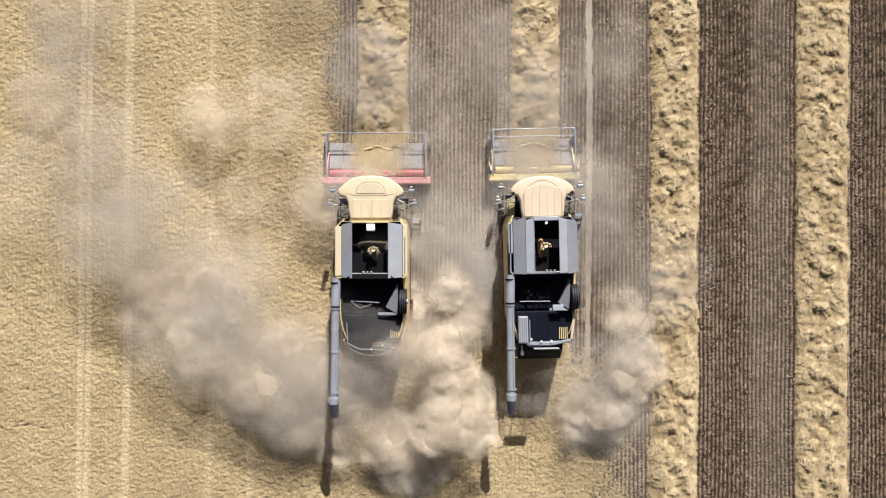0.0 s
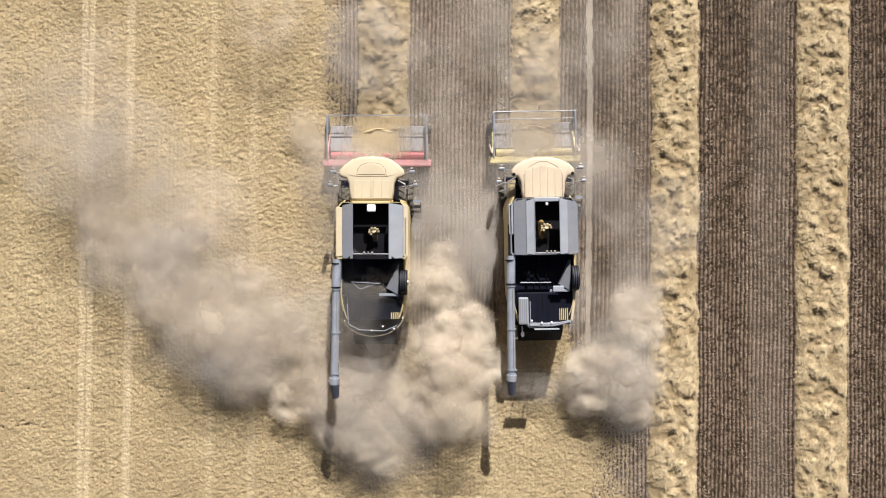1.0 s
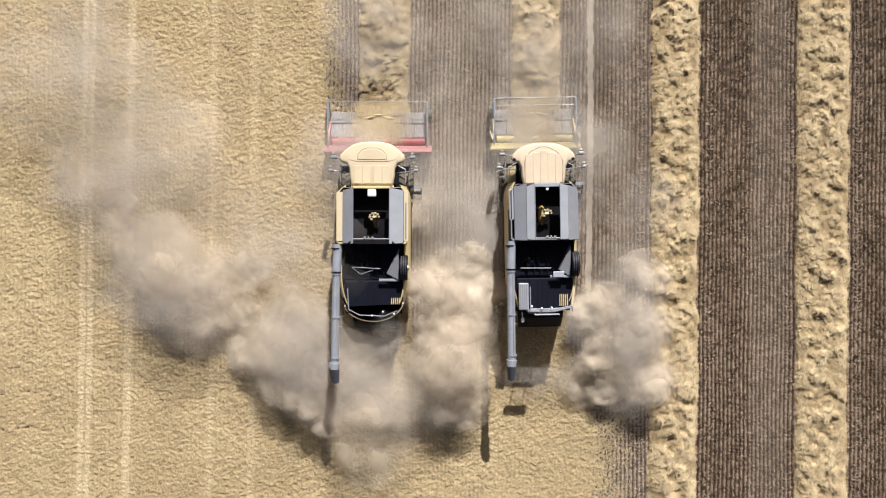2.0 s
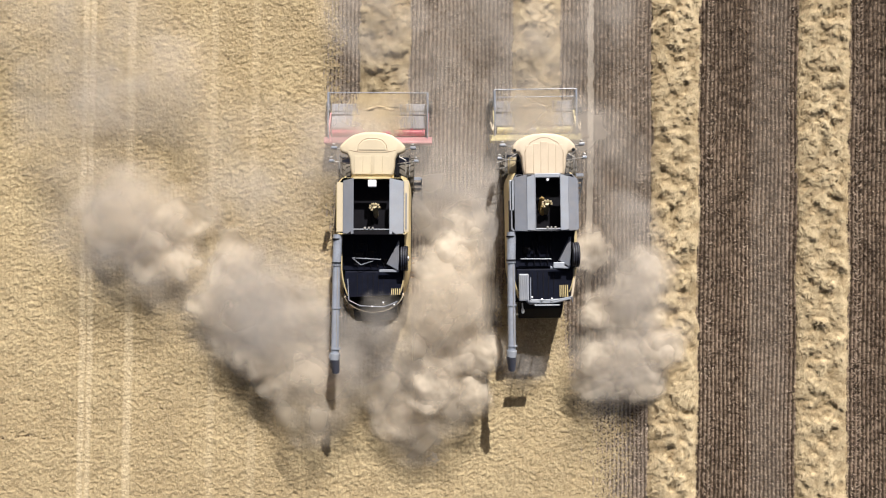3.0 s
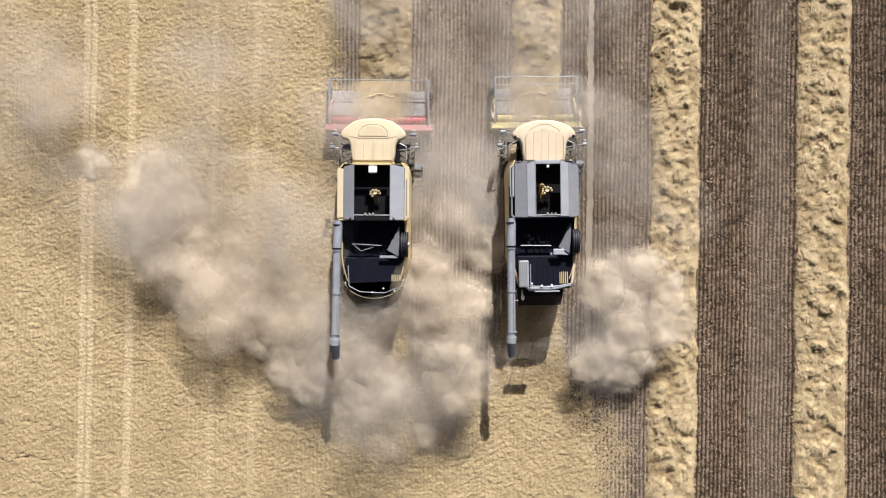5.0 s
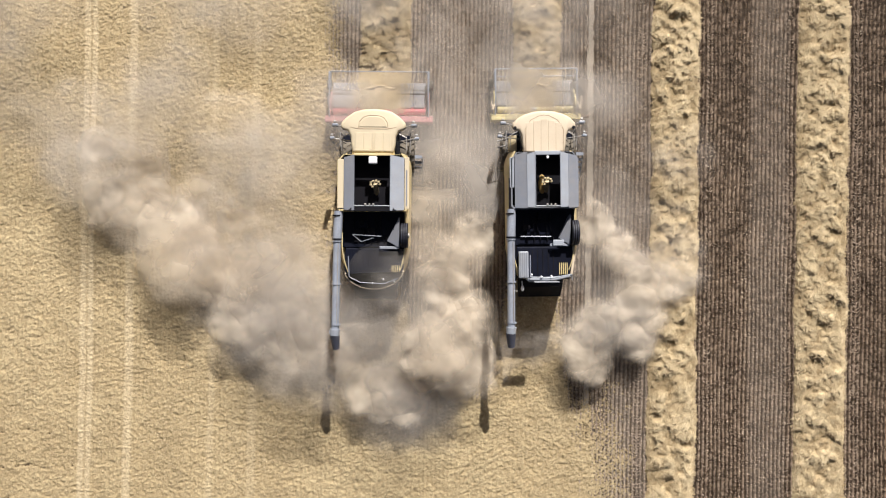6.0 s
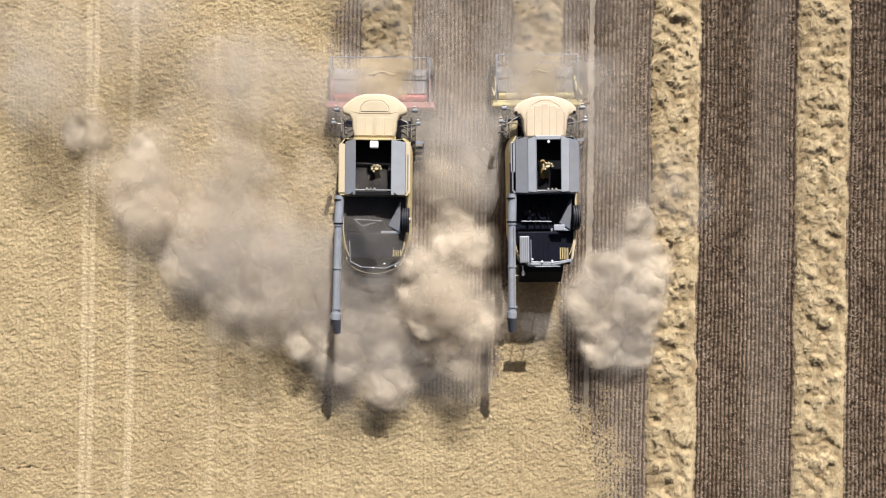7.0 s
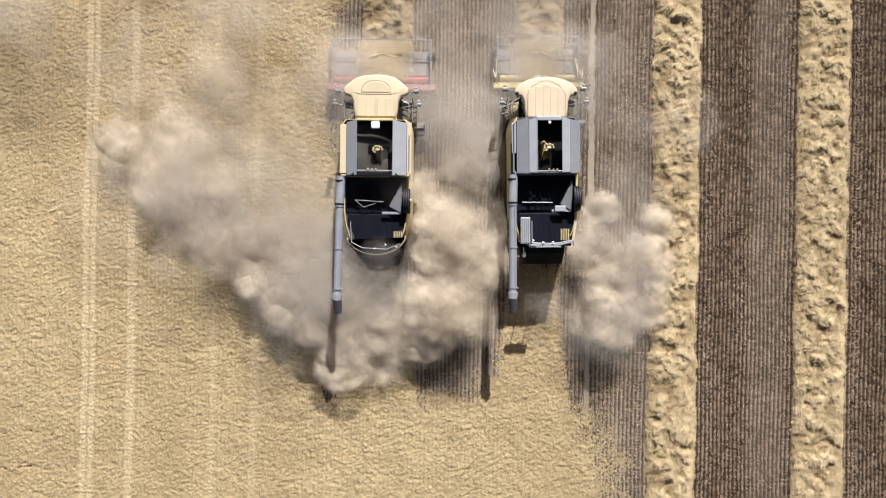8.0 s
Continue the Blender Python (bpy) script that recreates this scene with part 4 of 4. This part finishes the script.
    # rear edge
    if a:
        bm = fresh()
        arc = [(1.34 * math.cos(q), -4.42 - 0.97 * math.sin(q)) for q in (math.pi * k / 22 for k in range(1, 21))]
        arc2 = [(x * 1.035, y - 0.08) for x, y in reversed(arc)]
        prism(bm, arc + arc2, 2.40, 2.90, 0.04)
        part("rear_bumper", bm, M_CREAM_B, h, "curved dusty yellow rear panel")
        bm = fresh()
        rod(bm, [(-1.16, -3.95, 2.9), (-1.10, -4.9, 2.98), (-0.6, -5.15, 2.98), (0.5, -5.2, 2.98), (1.1, -4.95, 2.98)], 0.022)
        part("hood_rail", bm, M_TUBE, h, "thin hood rail")
        for x, y in ((-0.05, -5.18), (0.45, -5.0), (0.95, -5.1)):
            bm = fresh()
            bmesh.ops.create_icosphere(bm, subdivisions=2, radius=0.05, matrix=Matrix.Translation((x, y, 2.97)))
            part("hood_knob", bm, M_LAMP, h)
        bm = fresh()
        for k in range(5):
            box(bm, 1.62, 1.80, -3.05 - 0.22 * k, -2.97 - 0.22 * k, 1.2, 1.9)
        part("side_steps", bm, M_RUST, h, "slatted side guard")
    else:
        bm = fresh()
        prism(bm, [(-0.85, -5.05), (0.9, -4.98), (1.18, -4.90), (1.25, -5.02), (0.55, -5.18), (-0.65, -5.24)], 2.62, 2.92, 0.04)
        part("rear_bumper", bm, M_GREY_L, h, "dusty pale rear ledge")
        bm = fresh()
        prism(bm, [(1.22, -4.9), (1.32, -4.9), (1.46, -4.0), (1.44, -3.6), (1.34, -3.6), (1.34, -4.0)], 2.4, 2.92, 0.03)
        part("corner_panel", bm, cream, h, "cream corner panel")
        bm = fresh()
        box(bm, -1.14, -0.70, -5.05, -3.84, 2.84, 3.14, 0.04)
        bx = part("tool_box", bm, M_GREY_L, h, "pale grey ribbed box on the hood")
        for k in range(4):
            bm = fresh()
            box(bm, -1.08 + 0.09 * k, -1.04 + 0.09 * k, -4.98, -3.9, 3.14, 3.165)
            part("box_rib", bm, M_GREY, bx)
        bm = fresh()
        rod(bm, [(-0.62, -4.0, 3.05), (-0.62, -5.0, 3.05), (0.4, -5.05, 3.05), (1.25, -4.9, 3.02), (1.3, -5.15, 2.9)], 0.025)
        part("hood_rail", bm, M_TUBE, h, "thin hood rail")
        for x, y in ((-0.55, -4.9), (-0.1, -5.0), (0.35, -4.98)):
            bm = fresh()
            bmesh.ops.create_icosphere(bm, subdivisions=2, radius=0.055, matrix=Matrix.Translation((x, y, 2.97)))
            part("hood_knob", bm, M_LAMP, h)
        bm = fresh()
        box(bm, -0.55, 0.55, -5.22, -5.18, 3.60, 3.96, 0.012)
        board = part("warning_board", bm, M_GREY_L, h, "upright grey board on thin posts")
        for x in (-0.3, 0.3):
            bm = fresh()
            rod(bm, [(x, -5.18, 2.85), (x, -5.18, 3.62)], 0.02)
            part("board_post", bm, M_BLACK, board)
        bm = fresh()
        rod(bm, [(-0.94, -5.2, 2.5), (-0.94, -5.52, 2.62)], 0.03)
        bmesh.ops.create_icosphere(bm, subdivisions=2, radius=0.085, matrix=Matrix.Translation((-0.94, -5.54, 2.66)) @ Matrix.Diagonal((1, 1.5, 0.8, 1)))
        part("rear_lamp", bm, M_WHITE, h, "white rear lamp on a stalk")
    # straw chopper and spreader under the tail
    bm = fresh()
    prism(bm, [(-4.9, 1.1), (-4.9, 2.35), (-5.5, 2.0), (-6.0, 1.35), (-5.9, 1.1)], -1.0, 1.0, axis="x")
    chop = part("straw_chopper", bm, M_BLACK, h, "black straw chopper hood")
    for k in range(7):
        bm = fresh()
        x = -0.9 + 0.3 * k
        prism(bm, [(-5.4, 1.0), (-5.9, 0.88), (-5.95, 1.15), (-5.6, 1.3)], x - 0.012, x + 0.012, axis="x")
        part("chopper_vane", bm, M_BLACK, chop)
    # unloading auger folded back along the side
    xa = -1.56 if a else -1.50
    bm = fresh()
    tube(bm, (xa + 0.02, -1.95, 3.42), (xa - 0.02, -3.2, 3.48), 0.20, 22)
    tube(bm, (xa - 0.02, -3.15, 3.48), (xa - 0.06, -7.25, 3.62), 0.175, 22)
    un = smooth(part("unloading_auger", bm, M_TUBE, h, "grey unloading auger tube folded to the rear"))
    for y in (-2.15, -3.2, -3.3, -5.2, -7.0):
        bm = fresh()
        z = 3.48 + 0.14 * (-3.15 - y) / 4.1
        tube(bm, (xa - 0.03, y - 0.03, z), (xa - 0.03, y + 0.03, z), 0.215, 22)
        part("clamp_ring", bm, M_TUBE if y < -3.25 else M_BLACK, un)
    bm = fresh()
    rod(bm, [(xa + 0.05, -3.4, 3.68), (xa + 0.03, -7.0, 3.80)], 0.018)
    rod(bm, [(xa - 0.12, -5.6, 3.62), (xa + 0.24, -5.6, 3.66)], 0.018)
    part("auger_pipe", bm, M_STEEL, un, "thin pipe on the auger")
    bm = fresh()
    tube(bm, (xa - 0.06, -7.2, 3.62), (xa - 0.08, -7.48, 3.60), 0.23, 20, 0.21)
    if a:
        box(bm, xa - 0.32, xa - 0.14, -7.42, -7.26, 3.52, 3.68, 0.03)
    sp = smooth(part("spout", bm, M_GREY_L, un, "grey auger spout"))
    bm = fresh()
    tube(bm, (xa - 0.08, -7.46, 3.58), (xa - 0.05, -8.10, 3.36), 0.225, 20, 0.16)
    smooth(part("rubber_boot", bm, M_BOOT, sp, "dark blue rubber discharge boot"))
    # feeder house
    bm = fresh()
    prism(bm, [(2.7, 0.35), (2.7, 1.0), (0.9, 1.75), (0.7, 1.2)], -0.75, 0.75, axis="x")
    part("feeder_house", bm, M_YELLOW, h, "dusty yellow feeder house")
    bm = fresh()
    rod(bm, [(-1.5, 0.9, 0.95), (1.5, 0.9, 0.95)], 0.16, 12)
    part("front_axle", bm, M_BLACK, h)
    bm = fresh()
    rod(bm, [(-1.35, -3.75, 0.68), (1.35, -3.75, 0.68)], 0.1, 12)
    part("rear_axle", bm, M_BLACK, h)
    if a:
        pickup_header(h, 2.30, 2.60, M_PINK, M_RED, M_RED, [(4.92, 1.08, 0.024)])
    else:
        pickup_header(h, 1.88, 2.18, M_BRIGHT, M_BRIGHT, M_STEEL, [(4.95, 1.08, 0.024), (4.60, 1.02, 0.02)])
        bm = fresh()
        tube(bm, (2.0, 3.95, 0.5), (2.38, 3.95, 0.5), 0.13, 16)
        box(bm, 2.05, 2.3, 3.75, 4.2, 0.35, 0.6, 0.03)
        part("drive_motor", bm, M_BLACK, h, "black hydraulic drive motor")
        bm = fresh()
        rod(bm, [(2.2, 2.6, 0.95), (2.55, 2.66, 0.95)], 0.07)
        part("transport_pin", bm, M_RUST, h, "brown steel pin")
        for s in (-1, 1):
            bm = fresh()
            rod(bm, [(s * 2.0, 3.4, 0.95), (s * 2.08, 2.95, 1.25), (s * 2.16, 3.4, 0.95)], 0.03)
            part("guard_bracket", bm, cream, h)
    wheels = []
    for s in (-1, 1):
        wheels.append((lathe_wheel(0.95, 0.72, "front_wheel", h, (s * 1.42, 0.9, 0.93), M_YELLOW), 0.93))
        wheels.append((lathe_wheel(0.62, 0.45, "rear_wheel", h, (s * 1.28, -3.75, 0.60), M_YELLOW), 0.60))
    return h, wheels


def straw_mat(half_w, seed, offset):
    """The mat of straw that climbs the belts into the feed auger."""
    rng = np.random.RandomState(seed)
    gx, gy = np.meshgrid(np.linspace(-half_w - 0.1, half_w + 0.1, 46), np.linspace(2.95, 4.75, 40), indexing="ij")
    u = (4.75 - gy) / 1.8
    lump = fbm(gx * 2.5 + seed, gy * 2.5, 4)
    lobes = 0.5 + 0.5 * np.cos(gx / half_w * 2 * np.pi - np.pi)
    edge = 1 - np.clip(np.abs(gx + 0.1 * (fbm(gx * 0 + 2, gy * 3 + seed) - 0.5)) / (half_w * (0.80 + 0.30 * fbm(np.sign(gx) * 3, gy * 4.0 + seed, 3))), 0, 1.3) ** 4
    front = step01(0.0, 0.30, u + 0.12 * (lobes - 0.5))
    z = 0.20 + 0.34 * u + (0.12 + 0.24 * lump) * np.clip(edge, 0, 1) * front + 0.12 * (1 - front) * np.clip(edge, 0, 1)
    z = z + 0.18 * np.exp(-((u - 0.22 - 0.08 * lobes) / 0.07) ** 2) * np.clip(edge, 0, 1)
    n = gx.shape[1]
    i = (np.arange(gx.shape[0] - 1)[:, None] * n + np.arange(n - 1)[None])
    keep = (edge[:-1, :-1] > 0) | (edge[1:, 1:] > 0)
    i = i[keep]
    v = np.stack([gx + offset, gy, z], -1).reshape(-1, 3)
    high = np.clip(lump + rng.normal(0, 0.12, lump.shape), 0, 1)
    ob = new("straw_mat", np_mesh("straw_mat", v, np.stack([i, i + n, i + n + 1, i + 1], 1), M_WINDROW, [("high", high.ravel())]))
    tagged(ob, "combed straw mat riding up the pickup belts", "straw", "straw on the headers")
    m = 5200
    x, y = rng.normal(0, half_w * 0.48, m), rng.uniform(3.0, 4.95, m)
    uu = (4.75 - y) / 1.8
    zz = 0.38 + 0.34 * uu + 0.24 * fbm(x * 2.5 + seed, y * 2.5, 4)
    v, f, s = strands(rng, x + offset, y, zz, 0.30, 0.012, 0.03, rng.rand(m), rng.normal(np.pi / 2, 0.25, m))
    st = new("loose_straw", np_mesh("loose_straw", v, f, M_STRAND, [("shade", s)]))
    st.parent = ob
    tagged(st, "straight drawn-in stems", kind="stuff")
    return ob


machine_a, wheels_a = harvester("a", "cream and yellow combine with red pickup header, dust trailing")
machine_b, wheels_b = harvester("b", "grey-lidded cream combine with narrower yellow pickup header")
mat_a = straw_mat(1.20, 31, 0.0)
mat_b = straw_mat(1.05, 47, 0.0)

# ---- dust ----


def puff_mesh(seed, n, low, high, ragged):
    """A billow of dust, one metre in radius: lobes heaped over lobes, thinning out from low to high at its rim."""
    rng = np.random.RandomState(seed)
    k = np.linspace(-1.05, 1.05, n)
    gx, gy = np.meshgrid(k, k, indexing="ij")
    r = np.hypot(gx, gy)
    top = 0.30 * np.sqrt(np.clip(1 - r ** 2, 0, 1))
    for _ in range(15):
        a, d, s = rng.uniform(0, 2 * np.pi), math.sqrt(rng.rand()) * 0.75, rng.uniform(0.25, 0.58)
        cx, cy = d * math.cos(a), d * math.sin(a)
        q = s * s - (gx - cx) ** 2 - (gy - cy) ** 2
        lift = 0.42 * math.sqrt(max(0.02, 1 - d * d)) * rng.uniform(0.5, 1.0)
        top = np.maximum(top, np.where(q > 0, lift + np.sqrt(np.clip(q, 0, None)) * 0.7 - 0.12, 0))
    for _ in range(11):
        pad = np.pad(top, 1, mode="edge")
        top = (pad[1:-1, 1:-1] * 2 + pad[:-2, 1:-1] + pad[2:, 1:-1] + pad[1:-1, :-2] + pad[1:-1, 2:]) / 6
    top += 0.09 * (fbm(gx * 3.5 + seed, gy * 3.5, 3) - 0.5)
    frag = fbm(gx * 2.2 + seed * 3.1, gy * 2.2 + 7, 4) - 0.5
    dens = 1 - step01(low, high, r + ragged * frag)
    dens = dens * (1 - step01(0.78, 1.0, r))
    drop = -0.25 * step01(0.55, 1.05, r)
    v = np.stack([gx, gy, 0.8 * (top + drop)], -1).reshape(-1, 3)
    i = (np.arange(n - 1)[:, None] * n + np.arange(n - 1)[None])
    i = i[(dens[:-1, :-1] > 0.004) | (dens[1:, 1:] > 0.004)]
    return v, np.stack([i, i + n, i + n + 1, i + 1], 1), dens.ravel()


DENSE = [puff_mesh(s, 54, 0.24, 0.93, 0.7) for s in range(41, 51)]
LOOSE = [puff_mesh(s, 42, 0.12, 0.98, 0.8) for s in range(61, 71)]
PUFF_CACHE = {}
DRIFTS = []


def shaped_puff(shape, radius, kind):
    key = (shape, round(radius, 1), kind)
    if key not in PUFF_CACHE:
        v, f, d = (LOOSE if kind else DENSE)[shape]
        v = v * (1, 1, (1, 1, 0.5, 0.3)[kind])
        PUFF_CACHE[key] = np_mesh("dust_puff", v * round(radius, 1), f, M_DUST[kind], [("dust_cover", d)], smooth=True)
    return PUFF_CACHE[key]


def stream(cloud, seed, rate, life, settle, source, path, height, radius, kind):
    """Puffs thrown up one after the other, carried off by the wind and settling at the end of their life.

    source(u, w) gives where one rises behind the machines, path(age, veer) the way it has gone since: they part as they age."""
    rng = random.Random(seed)
    born = -life + rng.random() / rate
    while born < 8.0:
        x0, y0 = source(rng.random(), rng.random())
        z0, r = rng.uniform(*height), rng.uniform(*radius)
        turn, spin, pace, veer = rng.uniform(-180, 180), rng.uniform(-9, 9), rng.uniform(0.82, 1.15), rng.random() * (1.0 if kind else 0.65)
        ob = new("dust_puff", shaped_puff(rng.randrange(10), r, kind))
        ob.parent = cloud
        under = -1.25 * r - 0.4

        def at(t):
            age = min(max(t - born, 0.0), life)
            dx, dy, dz = path(age * pace, veer)
            up, down = min(1.0, age / 0.8), max(0.0, (age - life + settle) / settle)
            z = under + (z0 - under) * up * (2 - up) + dz
            z = z + (under - z) * down * down
            return (t, x0 + dx, y0 + dy, z, 0, 0, turn + spin * t)

        times = sorted({round(t, 2) for t in [0.0, 8.0, born] + [born + q * life / 8 for q in (0.5, 1, 2, 3, 4, 5, 6, 7, 8)] if 0.0 <= t <= 8.0})
        DRIFTS.append((ob, [at(t) for t in times]))
        born += rng.uniform(0.7, 1.3) / rate


def to_left(age, veer):
    """Blown off sideways first, then curving forwards past the machine."""
    return -(3.5 - 1.6 * veer ** 3) * age + 0.15 * age ** 2, (1.1 + 1.1 * veer ** 3) * age + 0.12 * age ** 2, 0.06 * age


def ahead(age, veer):
    return (0.35 - 1.1 * veer) * age, (1.2 + 0.5 * veer) * age + 0.22 * age ** 2, 0.22 * age


def ahead_right(age, veer):
    return (0.75 - 0.9 * veer) * age - 0.03 * age ** 2, (0.8 + 0.5 * veer) * age + 0.17 * age ** 2, 0.15 * age


def backward(age, veer):
    return (veer - 0.5) * age, -0.7 * age + 0.2 * age ** 2, 0.1 * age


def over_deck(age, veer):
    return -0.2 * age, (0.8 + 0.5 * veer) * age, 0.1 * age


def tail_low(u, w):
    return -4.6 + 6.6 * u, -8.7 - 3.9 * math.exp(-((u - 0.74) / 0.28) ** 2) + 2.6 * w


def tail_b(u, w):
    return 3.4 + 3.0 * u, -7.6 + 1.2 * w


def tail_gap(u, w):
    return -0.9 + 2.6 * u, -10.6 + 3.2 * w


def tail_right(u, w):
    return 6.4 + 3.0 * u, -10.0 + 1.8 * w + 0.6 * u


def tail_deck(u, w):
    return -3.8 + 2.0 * u, -7.0 + 1.2 * w


def dust_cloud(label, streams):
    e = thing("dust_cloud", label, "dust cloud", "dust behind the harvesters")
    for s in streams:
        stream(e, *s)
    return e


CLOUDS = [
    dust_cloud("tan dust cloud rolling away beside the straw strip", [
        (1, 8.0, 5.6, 2.4, tail_low, to_left, (0.15, 0.75), (1.4, 2.3), 0),
        (2, 3.0, 7.5, 3.0, tail_low, to_left, (0.5, 1.2), (2.0, 3.2), 1),
        (3, 3.0, 9.5, 2.0, tail_low, to_left, (1.2, 2.2), (2.8, 4.6), 2)]),
    dust_cloud("thick tan dust billowing between the two harvesters", [
        (4, 6.5, 3.8, 1.8, tail_gap, ahead, (0.8, 1.8), (1.3, 1.9), 0),
        (5, 2.6, 4.6, 2.0, tail_gap, ahead, (1.2, 2.0), (1.7, 2.6), 1),
        (6, 1.2, 2.4, 0.9, tail_deck, over_deck, (3.0, 3.4), (0.7, 1.2), 2)]),
    dust_cloud("pale dust cloud drifting over the neighbouring windrow", [
        (7, 6.0, 4.2, 1.8, tail_right, ahead_right, (0.2, 0.9), (1.2, 1.9), 0),
        (8, 2.4, 6.5, 2.0, tail_right, ahead_right, (1.0, 2.0), (1.6, 2.6), 2),
        (10, 1.6, 3.2, 1.2, tail_b, backward, (0.3, 0.8), (1.2, 1.8), 2)]),
]

# haze that goes along with the headers
haze = thing("dust_cloud", "faint grey dust haze round the pickup headers", "dust cloud", "dust behind the harvesters")
_rng = random.Random(9)
for k in range(24):
    x, y, z = -5.5 + 13.5 * (k + _rng.random()) / 24, -0.5 + 10.5 * _rng.random(), _rng.uniform(0.7, 1.2)
    ob = new("dust_puff", shaped_puff(_rng.randrange(10), _rng.uniform(2.4, 3.6), 3))
    ob.parent = haze
    turn = _rng.uniform(-180, 180)
    DRIFTS.append((ob, [(t, x - 0.06 * t, y + 0.2 * (t - 4), z, 0, 0, turn + 2 * t) for t in (0, 4, 8)]))
CLOUDS.append(haze)


# ---- what moves ----


def motions():
    for ob, (x, y, turn) in ((machine_a, HOME_A), (machine_b, HOME_B), (mat_a, HOME_A), (mat_b, HOME_B)):
        walk(ob, [(t, pose(x, y + SPEED * t, 0, 0, 0, turn)) for t in (0, 2, 4, 6, 8)])
    for wheel, r in wheels_a + wheels_b:
        at = wheel.matrix_basis.translation.copy()
        walk(wheel, [(t * 0.5, pose(*at, -math.degrees(SPEED * t * 0.5 / r), 0, 0)) for t in range(17)])
    for e in CLOUDS:
        walk(e, [(t, pose(0, SPEED * t, 0)) for t in (0, 2, 4, 6, 8)])
    for ob, rows in DRIFTS:
        walk(ob, [(t, pose(*p)) for t, *p in rows])


motions()
